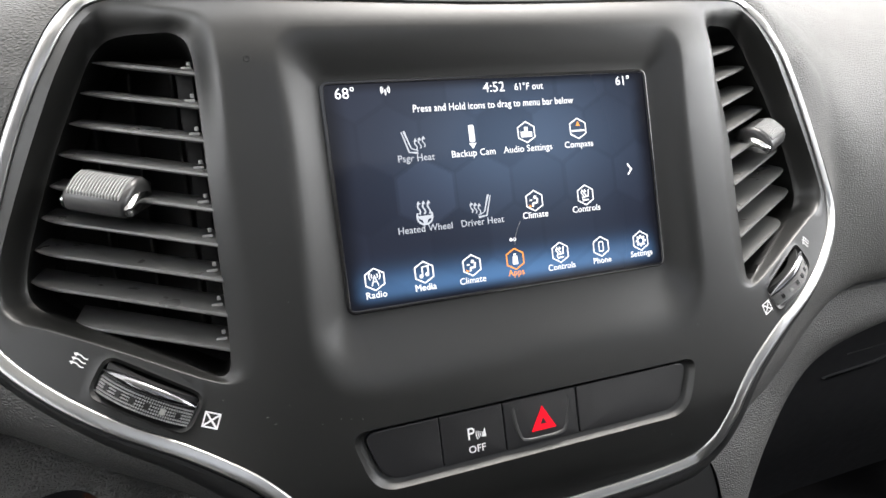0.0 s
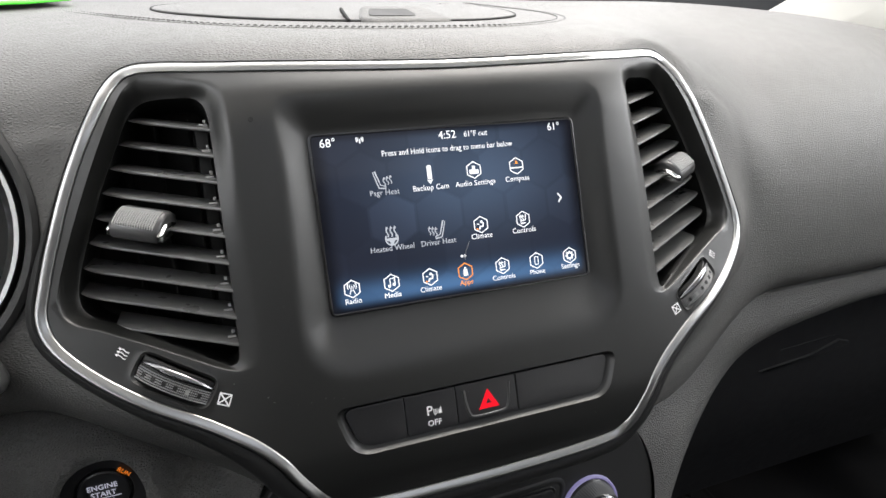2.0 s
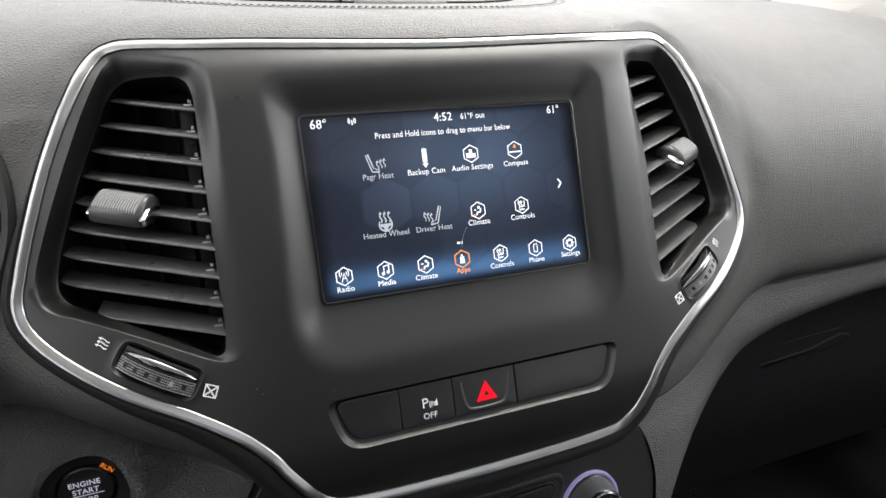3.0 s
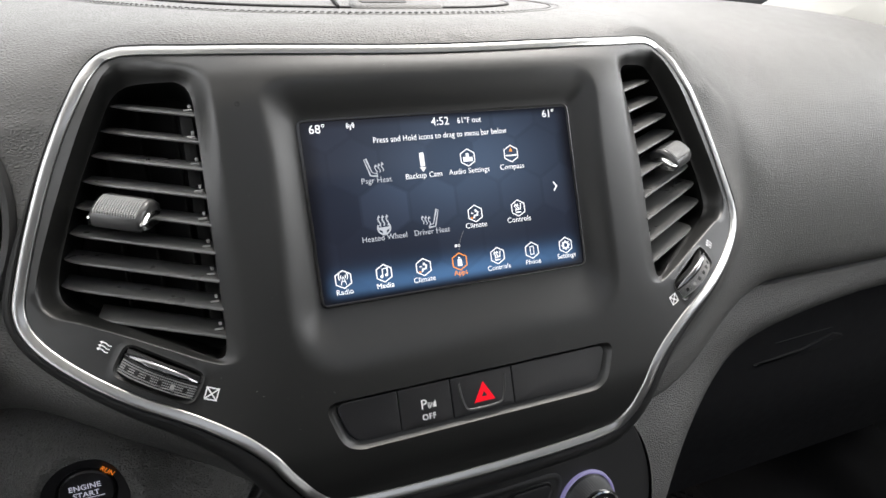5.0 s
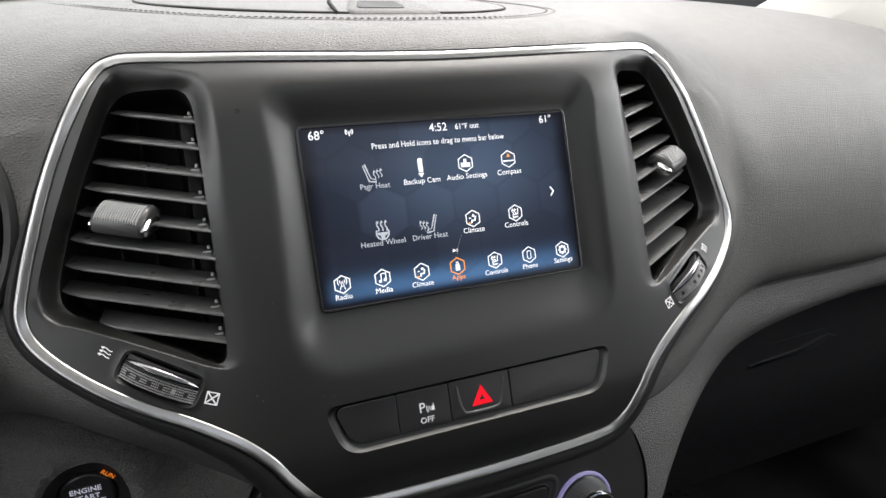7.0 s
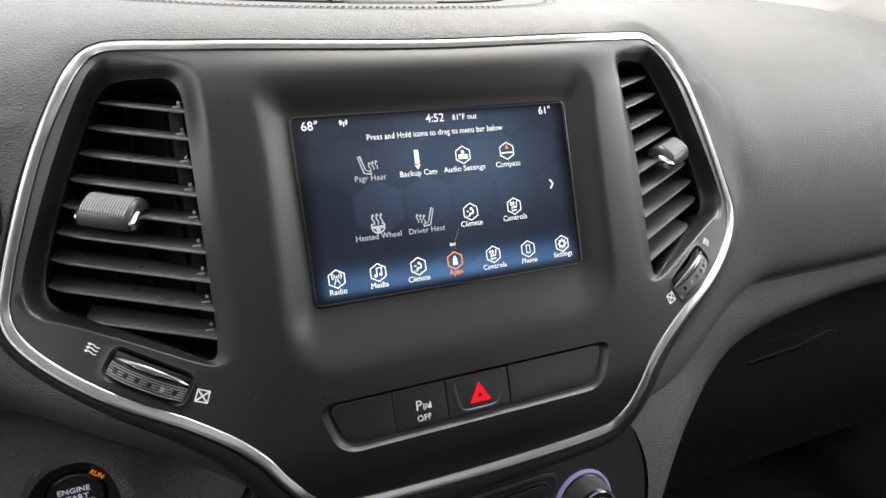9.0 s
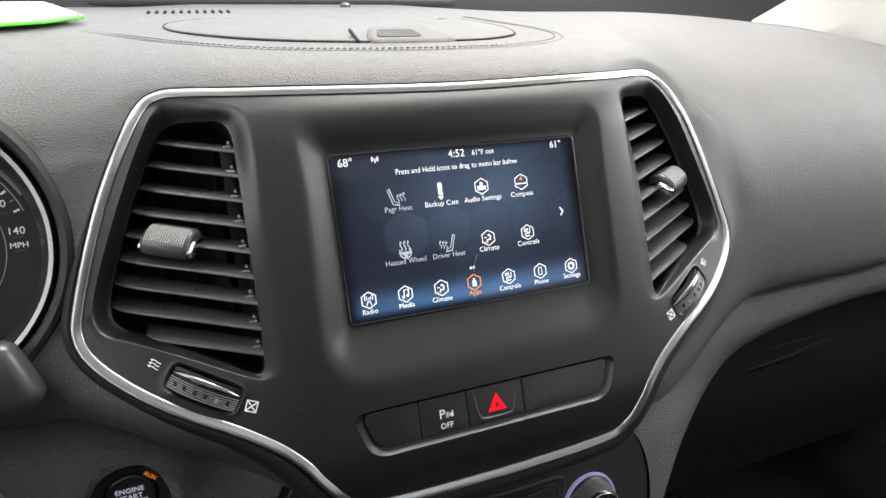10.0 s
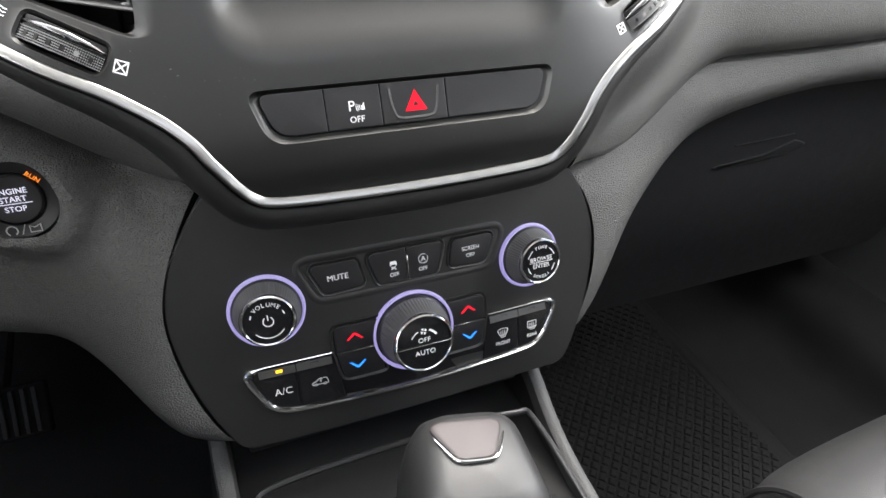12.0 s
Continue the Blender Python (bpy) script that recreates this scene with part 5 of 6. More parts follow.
def build_tray():
    th = thing("dash_tray_lid", "smooth black storage lid with a finger pull on the dashboard", "storage lid", (0.03, 0.2, 0.088), CAR)
    poly = spline([(-0.10, 0.305), (-0.152, 0.270), (-0.150, 0.205), (-0.105, 0.150), (-0.04, 0.127), (0.03, 0.124), (0.072, 0.130), (0.104, 0.155), (0.118, 0.210), (0.115, 0.270), (0.08, 0.305)], 5)
    bm = bmesh.new()
    rings = []
    for off, up in ((0.0, -0.002), (0.0, 0.0006), (-0.0015, 0.0014), (-0.005, 0.0018), (-0.03, 0.0020)):
        rings.append([(x, y, pad_top(x, y) + up) for x, y in outset(poly, off)])
    loft(bm, rings, cap1=True)
    part("lid", bm, PAD, th, m=CAR)
    bm = bmesh.new()
    tube(bm, [(x, y, pad_top(x, y) + 0.0004) for x, y in poly], 0.0011, closed=True, n=6)
    part("lid_gap", bm, DEEP, th, m=CAR)
    # the finger pull rises towards the windscreen; a dark patch paints its scoop's shade
    z = pad_top(0.0, 0.14)

    def wedge(pts, lift):
        return [(x, y, z + lift + max(0.0, min(1.0, (y - 0.121) / 0.030)) * 0.0065) for x, y in pts]

    bm = bmesh.new()
    pr = rounded([(-0.026, 0.121), (0.044, 0.121), (0.026, 0.152), (-0.018, 0.152)], 0.007, 5)
    loft(bm, [[(x, y, z - 0.002) for x, y in outset(pr, 0.001)], wedge(pr, 0.0), wedge(outset(pr, -0.0015), 0.0012), wedge(outset(pr, -0.004), 0.0014)], cap1=True)
    pull = part("finger_pull", bm, PAD, th, m=CAR)
    bm = bmesh.new()
    sc = rounded([(-0.018, 0.1275), (0.017, 0.1275), (0.013, 0.1430), (-0.014, 0.1430)], 0.004, 4)
    loft(bm, [wedge(sc, 0.0012), wedge(outset(sc, -0.0006), 0.0019), wedge(outset(sc, -0.003), 0.0017)], cap1=True)
    part("pull_recess_shade", bm, BLACK, pull, "dark patch for the shade in the finger recess", m=CAR)
    bm = bmesh.new()
    block(bm, 0.0018, 0.026, 0.003, 0.0005, Matrix.Translation((-0.032, 0.136, z + 0.0030)) @ Matrix.Rotation(radians(12), 4, "X"))
    part("hinge_slot", bm, DEEP, th, m=CAR)


build_tray()

# defroster grille slots behind the seam
th = thing("defroster_grille", "row of narrow black defroster slots on the dashboard", "air grille", (-0.1, 0.42, 0.09), CAR)
for k in range(11):
    bm = bmesh.new()
    x = -0.175 + 0.0075 * k
    block(bm, 0.003, 0.022, 0.003, 0.001, Matrix.Translation((x, 0.40, pad_top(x, 0.40) + 0.0008)))
    part("slot", bm, DEEP, th, m=CAR)

# light sensor bead at the windscreen
bm = bmesh.new()
lathe(bm, [(0.007, -0.002), (0.0065, 0.003), (0.004, 0.005), (0.0, 0.0055)], 24, Matrix.Translation((0.05, 0.52, 0.083)))
tagged(part("light_sensor", bm, TAB, m=CAR), "small grey round light sensor on the dashboard", "sensor")


# airbag mark, side vent and cowl
def pad_front(x, z):
    """How far ahead the pad's front lies."""
    r = spline(rib_at(x)[5:12], 6, closed=False)
    k = min(range(len(r)), key=lambda i: abs(r[i][1] - z))
    return r[k][0]


th = thing("airbag_mark", "faint embossed airbag mark on the dashboard pad", "embossed mark", (0.525, pad_front(0.525, -0.095), -0.095), CAR)
for k in range(5):
    bm = bmesh.new()
    x = 0.513 + 0.006 * k
    block(bm, 0.0042, 0.0012, 0.0060, 0.0004, Matrix.Translation((x, pad_front(x, -0.094), -0.094)))
    part("bar", bm, PAD, th, m=CAR)
th = thing("side_vent", "black side air vent with a silver lip at the dashboard's end", "air vent", (0.64, 0.05, -0.12), CAR)
vp = rounded([(0.590, -0.058), (0.700, -0.050), (0.700, -0.118), (0.604, -0.112)], [0.012, 0.01, 0.01, 0.012], 6)
bm = bmesh.new()
vy = lambda x, z: 0.038 + 0.30 * max(0.0, x - 0.58)
loft(bm, [[(x, vy(x, z) + 0.01, z) for x, z in outset(vp, 0.004)], [(x, vy(x, z) - 0.002, z) for x, z in outset(vp, 0.002)], [(x, vy(x, z) - 0.002, z) for x, z in vp], [(x, vy(x, z) + 0.006, z) for x, z in outset(vp, -0.003)]], cap1=True)
part("vent_body", bm, BLACK, th, m=CAR)
for k in range(4):
    bm = bmesh.new()
    z = -0.066 - 0.0115 * k
    block(bm, 0.086, 0.006, 0.0022, 0.0008, Matrix.Translation((0.652, vy(0.652, z) + 0.001, z)) @ Matrix.Rotation(radians(16.7), 4, "Z"))
    part("slat", bm, SLAT, th, m=CAR)
bm = bmesh.new()
tube(bm, [(x, vy(x, z) - 0.003, z) for x, z in spline([(0.598, -0.100), (0.606, -0.1125), (0.64, -0.1155), (0.70, -0.119)], 5, closed=False)], 0.0022, n=8)
part("silver_lip", bm, CHROME, th, "silver lip under the side vent", m=CAR)
bm = bmesh.new()
tube(bm, spline([(-0.82, 0.655, 0.072), (-0.3, 0.655, 0.076), (0.3, 0.655, 0.076), (0.66, 0.650, 0.072), (0.80, 0.635, 0.062)], 8, closed=False), [0.012] * 25 + [0.012, 0.011, 0.010, 0.009, 0.008, 0.006, 0.005, 0.003], n=12)
tagged(part("trim_cowl", bm, BLACK, m=CAR), "black cowl strip at the foot of the windscreen", "trim", kind="structure")


# ---- lower trim beside the console ----
def panel_depth(x, z):
    """How far ahead the control panel's skin lies, in the car's axes."""
    pz = (z + 0.0233) / 0.906
    return 0.906 * lower(x, pz) + 0.423 * pz


def panel_edge(s):
    """The panel's side edge in the car's axes, from top to bottom."""
    out = []
    for x, z in PANEL_SIDE:
        v = INV.inverted() @ Vector((x + 0.0015, lower(x, z), z))
        out.append((s * v.x, v.z))
    return out


def tuck(x, z, edge, reach=0.012):
    """Draws the trim in behind the pad's lower edge."""
    return 0.025 * step01((z - edge + reach - 0.007) / reach)


def knee_right(x, z):
    t = step01((x - 0.150) / 0.15)
    top = step01((-0.125 - z) / 0.07)
    return (0.006 * (1 - top) + (panel_depth(x, z) - 0.001) * top) * (1 - t) + (0.017 + 0.017 * step01((z + 0.158) / 0.05)) * t + tuck(x, z, -0.164 + 0.044 * step01((x - 0.140) / 0.165))


def roll_edge(poly_edge, base, radius=0.022):
    E = np.array(poly_edge)

    def f(x, z):
        d = 1.0
        for (ax, az), (bx, bz) in zip(E, E[1:]):
            ux, uz = bx - ax, bz - az
            t = max(0.0, min(1.0, ((x - ax) * ux + (z - az) * uz) / (ux * ux + uz * uz)))
            d = min(d, math.hypot(x - ax - t * ux, z - az - t * uz))
        return base(x, z) + (radius - math.sqrt(max(0.0, radius ** 2 - max(0.0, radius - d) ** 2)) if d < radius else 0.0)
    return f


EDGE_R = spline([(0.80, -0.180), (0.506, -0.174), (0.42, -0.177), (0.357, -0.186), (0.321, -0.195), (0.296, -0.207), (0.275, -0.222), (0.247, -0.240), (0.214, -0.257), (0.192, -0.277), (0.172, -0.297), (0.151, -0.315), (0.118, -0.3225)], 5, closed=False)
poly = EDGE_R + panel_edge(1)[:3:-1] + [(0.125, -0.13), (0.20, -0.109), (0.30, -0.1095), (0.80, -0.108)]
f_right = roll_edge(EDGE_R, knee_right, 0.060)
bm = bmesh.new()
sheet(bm, poly, [], f_right, 0.006)
loft(bm, [[(x, f_right(x, z), z) for x, z in EDGE_R], [(x, knee_right(x, z) + 0.06, z) for x, z in EDGE_R], [(x, knee_right(x, z) + 0.12, z + 0.004) for x, z in EDGE_R]], closed=False)
bmesh.ops.remove_doubles(bm, verts=bm.verts, dist=2e-5)
tagged(part("passenger_knee_trim", bm, KNEE, m=CAR), "grained black trim curving from the dashboard down beside the console", "dashboard trim")

START = (-0.2065, -0.1465)


def knee_left(x, z):
    r = math.hypot(x - START[0], z - START[1])
    top = step01((-0.125 - z) / 0.07)
    t = 1 - step01((-0.150 - x) / 0.075)
    return 0.008 * (1 - t) + (0.004 * (1 - top) + (panel_depth(-x, z) - 0.001) * top) * t - 0.011 * math.exp(-((r - 0.0265) / 0.010) ** 2) + 0.014 * step01((z + 0.142) / 0.045) * step01((-0.118 - x) / 0.03) + 0.05 * max(0.0, -0.215 - z) * step01((-0.2 - x) / 0.1) + tuck(x, z, -0.160 + 0.066 * step01((-x - 0.115) / 0.115), 0.034) * step01((-0.122 - x) / 0.045)


EDGE_L = spline([(-0.55, -0.230), (-0.40, -0.234), (-0.30, -0.240), (-0.24, -0.256), (-0.200, -0.278), (-0.172, -0.297), (-0.145, -0.312), (-0.118, -0.3195)], 5, closed=False)
poly = EDGE_L + panel_edge(-1)[::-1] + [(-0.100, -0.09), (-0.30, -0.08), (-0.55, -0.08)]
f_left = roll_edge(EDGE_L, knee_left, 0.03)
bm = bmesh.new()
hole = arc(START[0], START[1], 0.0213, 0, 360, 40)[:-1]
sheet(bm, poly, [hole], f_left, 0.0045)
loft(bm, [[(x, f_left(x, z), z) for x, z in EDGE_L], [(x, knee_left(x, z) + 0.06, z) for x, z in EDGE_L], [(x, knee_left(x, z) + 0.10, z) for x, z in EDGE_L]], closed=False)
bmesh.ops.remove_doubles(bm, verts=bm.verts, dist=2e-5)
tagged(part("driver_knee_trim", bm, KNEE, m=CAR), "grained black lower dashboard trim round the start button", "dashboard trim")


def build_start():
    th = thing("engine_start_button", "round black engine start-stop button lit with white letters", "start button", (START[0], 0.01, START[1] - 0.022), CAR)
    y = 0.003
    M = Matrix.Translation((START[0], y, START[1])) @ Matrix.Rotation(radians(78), 4, "X")
    bm = bmesh.new()
    lathe(bm, [(0.0224, -0.004), (0.0221, 0.0008), (0.0212, 0.0018), (0.0196, 0.0015), (0.0150, 0.0004), (0.0138, -0.002)], 56, M)
    ring = part("button_ring", bm, BUTTON, th, m=CAR)
    bm = bmesh.new()
    lathe(bm, [(0.0136, -0.002), (0.0134, 0.0010), (0.0126, 0.0018), (0.008, 0.0016), (0.0, 0.0015)], 48, M)
    cap = part("push_cap", bm, BUTTON, th, m=CAR)

    def put(name, bm, mat, x, y2, par, turn=0.0, lift=0.0026):
        bm.transform(M @ Matrix.Translation((x, y2, lift)) @ Matrix.Rotation(radians(turn), 4, "Z"))
        part(name, bm, mat, par, m=CAR)

    for t, y2 in (("ENGINE", 0.0050), ("START", 0.0006), ("STOP", -0.0048)):
        put("text", letters(t, 0.0042, 0.015), WHITE_LIT, 0, y2, cap)
    bm = bmesh.new()
    stroke(bm, [(-0.0085, -0.0019), (0.0085, -0.0019)], 0.0005)
    put("line", bm, WHITE_LIT, 0, 0, cap)
    put("text", letters("RUN", 0.0036, 0.01), ORANGE, 0.0118, 0.0112, ring, -44, 0.0024)
    bm = bmesh.new()
    stroke(bm, arc(-0.0062, 0, 0.0026, -60, 240, 14), 0.0007)
    stroke(bm, [(-0.0018, -0.0026), (0.0004, 0.0028)], 0.0006)
    stroke(bm, [(0.0022, -0.002), (0.0022, 0.0018), (0.0045, 0.0005), (0.0075, 0.002), (0.0075, -0.002)], 0.0006, closed=True)
    put("symbol", bm, DIM, 0.001, -0.0166, ring, 0, 0.0028)


build_start()


# ---- instrument cluster ----
def build_cluster():
    th = thing("instrument_dial", "round speedometer with a silver ring behind the steering wheel", "instrument dial", (DIAL[0], 0.06, DIAL[1] - 0.08))
    M = Matrix.Translation((DIAL[0] + 0.004, 0.03, DIAL[1])) @ Matrix.Rotation(radians(90), 4, "X") @ Matrix.Diagonal((0.935, 0.935, 1, 1))
    bm = bmesh.new()
    lathe(bm, [(0.0905, -0.05), (0.0905, 0.002), (0.0893, 0.0070), (0.0868, 0.0085), (0.0836, 0.0070), (0.0818, 0.002), (0.0805, -0.006)], 72, M)
    part("hood_ring", bm, BLACK, th)
    bm = bmesh.new()
    lathe(bm, [(0.0802, -0.006), (0.0800, 0.0), (0.0788, 0.0022), (0.0765, 0.0016), (0.0730, -0.004), (0.0695, -0.012)], 72, M)
    part("silver_ring", bm, CHROME, th, "bright silver dial ring")
    bm = bmesh.new()
    lathe(bm, [(0.0700, -0.011), (0.0692, -0.030), (0.0685, -0.034), (0.0, -0.034)], 64, M)
    # No glass cover: its reflection is put into the face's greyer colour.
    dial = part("dial_face", bm, CAVITY, th)

    def put(name, bm, mat, x, y, turn=0.0):
        bm.transform(M @ Matrix.Translation((x, y, -0.0335)) @ Matrix.Rotation(radians(turn), 4, "Z"))
        part(name, bm, mat, dial)

    for n in range(33):
        a = radians(19.5 + 6.2 * n)
        bm = bmesh.new()
        wide = n % 2 == 0
        stroke(bm, [(q * math.cos(a), q * math.sin(a)) for q in (0.0558 if wide else 0.0570, 0.0592)], 0.0013 if wide else 0.0007)
        put("tick", bm, PRINT if wide else DIM, 0, 0)
    for t, x, y in (("120", 0.0452, 0.0241), ("140", 0.0528, 0.0075)):
        put("text", letters(t, 0.0062, 0.006), WHITE_LIT, x, y)
    put("text", letters("MPH", 0.0048, 0.004), WHITE_LIT, 0.0528, -0.0011)
    # the smaller second scale
    for x, y, w in ((0.0474, 0.0182, 0.0052), (0.0390, 0.0252, 0.0046), (0.0528, 0.0036, 0.0058), (0.0528, -0.0046, 0.0066)):
        bm = bmesh.new()
        stroke(bm, [(-w / 2, 0), (w / 2, 0)], 0.0014)
        put("small_text", bm, STITCH, x, y)
    for r, a0, a1, w in ((0.0462, -42, 222, 0.0006), (0.0606, 18, 205, 0.0008), (0.0642, 26, 200, 0.0012), (0.0655, 24, 200, 0.0006)):
        bm = bmesh.new()
        stroke(bm, arc(0, 0, r, a0, a1, 64), w)
        put("line", bm, DIM, 0, 0)


build_cluster()


# ---- steering wheel and stalk ----
def build_wheel_rim():
    c = Vector((-0.392, -0.150, -0.075))
    M = Matrix.Translation(c) @ Matrix.Rotation(radians(-24), 4, "X")
    th = thing("steering_wheel", "black leather steering wheel", "steering wheel", tuple(c + Vector((0, 0.1, -0.1))), CAR)
    bm = bmesh.new()
    tube(bm, [M @ Vector((0.177 * math.cos(2 * math.pi * k / 72), 0, 0.177 * math.sin(2 * math.pi * k / 72))) for k in range(72)], 0.0165, closed=True, n=16)
    part("rim", bm, RIM, th, m=CAR)
    bm = bmesh.new()
    lathe(bm, [(0.0, -0.02), (0.055, -0.016), (0.068, 0.0), (0.066, 0.03), (0.04, 0.05), (0.03, 0.15)], 40, M @ Matrix.Rotation(radians(-90), 4, "X"))
    part("hub", bm, BLACK, th, m=CAR)
    for a in (0, 180, 270):
        bm = bmesh.new()
        p0, p1 = Vector((0.05 * math.cos(radians(a)), 0.01, 0.05 * math.sin(radians(a)))), Vector((0.168 * math.cos(radians(a)), 0.004, 0.168 * math.sin(radians(a))))
        tube(bm, [M @ (p0 + (p1 - p0) * k / 6) for k in range(7)], [0.022, 0.02, 0.018, 0.016, 0.014, 0.013, 0.012], n=12)
        part("spoke", bm, BLACK, th, m=CAR)


build_wheel_rim()
th = thing("wiper_stalk", "dark grey wiper stalk behind the steering wheel", "stalk", (-0.25, 0.0, -0.06), CAR)
bm = bmesh.new()
block(bm, 0.022, 0.017, 0.037, 0.0080, Matrix.Translation((-0.2420, -0.002, -0.048)) @ Matrix.Rotation(radians(-20), 4, "Y") @ Matrix.Rotation(radians(-12), 4, "X"), 4)
part("stalk_end", bm, TAB, th, m=CAR)
bm = bmesh.new()
tube(bm, [(-0.242, 0.0, -0.051), (-0.30, -0.012, -0.055), (-0.36, -0.03, -0.062)], [0.008, 0.009, 0.011], n=12)
part("stalk_arm", bm, BLACK, th, m=CAR)


# ---- glovebox and footwell ----
def glove(x, z):
    return 0.072 + 0.03 * step01((-0.28 - z) / 0.2) + 0.01 * step01((z + 0.20) / 0.05)


poly = rounded([(0.215, -0.166), (0.80, -0.160), (0.80, -0.46), (0.215, -0.46)], [0.005, 0.005, 0.03, 0.04], 6)
th = thing("glovebox", "black glovebox door with a moulded handle below the dashboard", "glovebox", (0.5, 0.08, -0.43), CAR)
bm = bmesh.new()
sheet(bm, poly, [], glove, 0.015)
loft(bm, [[(x, glove(x, z), z) for x, z in poly], [(x, glove(x, z) + 0.004, z) for x, z in outset(poly, 0.002)], [(x, glove(x, z) + 0.12, z) for x, z in outset(poly, 0.002)]])
bmesh.ops.remove_doubles(bm, verts=bm.verts, dist=2e-5)
gd = part("glovebox_door", bm, GLOVE, th, m=CAR)
hp = rounded([(0.362, -0.2560), (0.445, -0.2490), (0.484, -0.2375), (0.507, -0.2445), (0.474, -0.2540), (0.420, -0.2570)], 0.003, 4)
bm = bmesh.new()
plate(bm, hp, glove, 0.0028, 0.002, 0.0014)
part("glovebox_handle", bm, GLOVE, gd, "moulded black handle lip", m=CAR)
bm = bmesh.new()
tube(bm, [(x, glove(x, z) - 0.001, z) for x, z in ((0.398, -0.233), (0.44, -0.2315), (0.4805, -0.2305))], 0.0007, n=6)
part("handle_recess_edge", bm, GLOVE, gd, m=CAR)

# floor with a raised tunnel, bulkhead and sills
bm = bmesh.new()
prof = [(-0.85, -0.56), (-0.74, -0.57), (-0.70, -0.645), (-0.60, -0.65), (-0.22, -0.65), (-0.165, -0.62), (-0.14, -0.45), (0.14, -0.45), (0.165, -0.62), (0.22, -0.65), (0.60, -0.65), (0.70, -0.645), (0.74, -0.57), (0.85, -0.56)]
ys = (-2.1, -1.0, -0.3, 0.1, 0.28, 0.42, 0.56, 0.66)
up = (0, 0, 0, 0, 0.015, 0.10, 0.26, 0.60)
loft(bm, [[(x, y, min(z + u, 0.02)) for x, z in spline(prof, 4, closed=False)] for y, u in zip(ys, up)], closed=False)
tagged(part("floor", bm, CARPET, m=CAR), "black carpeted car floor", "car floor", kind="structure")

# rubber mat with rows of raised studs
th = thing("floor_mat", "black rubber floor mat with raised diamonds in the passenger footwell", "floor mat", (0.4, 0.05, -0.648), CAR)
bm = bmesh.new()
mp = rounded([(0.205, -0.32), (0.535, -0.32), (0.535, 0.27), (0.205, 0.27)], 0.03, 5)


def mat_h(y):
    return -0.644 + (0.0 if y < 0.1 else 0.5 * (y - 0.1) ** 2)


loft(bm, [[(x, y, mat_h(y) - 0.004) for x, y in mp], [(x, y, mat_h(y) + 0.006) for x, y in mp], [(x, y, mat_h(y) + 0.008) for x, y in outset(mp, -0.004)], [(x, y, mat_h(y) + 0.006) for x, y in outset(mp, -0.010)]])
part("mat_rim", bm, MAT, th, m=CAR)
bm = bmesh.new()
inner = outset(mp, -0.0102)
sheet(bm, inner, [], lambda x, y: 0.0, 0.02)
for v in bm.verts:
    v.co = Vector((v.co.x, v.co.z, mat_h(v.co.z) + 0.0055))
part("mat_base", bm, MAT, th, m=CAR)
verts, faces = [], []
for i in range(19):
    for j in range(62):
        cx, cy = 0.225 + 0.0168 * i + (0.0084 if j % 2 else 0), -0.30 + 0.0090 * j
        if cx > 0.518 or cy > 0.252:
            continue
        z = mat_h(cy) + 0.0054
        k = len(verts)
        for r, dz in ((0.0070, 0.0), (0.0054, 0.0018), (0.0028, 0.0023)):
            verts += [(cx + r * math.cos(math.pi / 2 * q), cy + r * math.sin(math.pi / 2 * q), z + dz) for q in range(4)]
        for b in (k, k + 4):
            faces += [(b + q, b + (q + 1) % 4, b + 4 + (q + 1) % 4, b + 4 + q) for q in range(4)]
        faces.append(tuple(k + 8 + q for q in range(4)))
me = bpy.data.meshes.new("studs")
me.from_pydata(verts, [], faces)
me.transform(CAR)
me.materials.append(MAT)
studs = new("studs", me)
studs.parent = th
studs.matrix_parent_inverse = th.matrix_basis.inverted()
tagged(studs, "rows of small raised diamond-shaped rubber studs", kind="stuff")


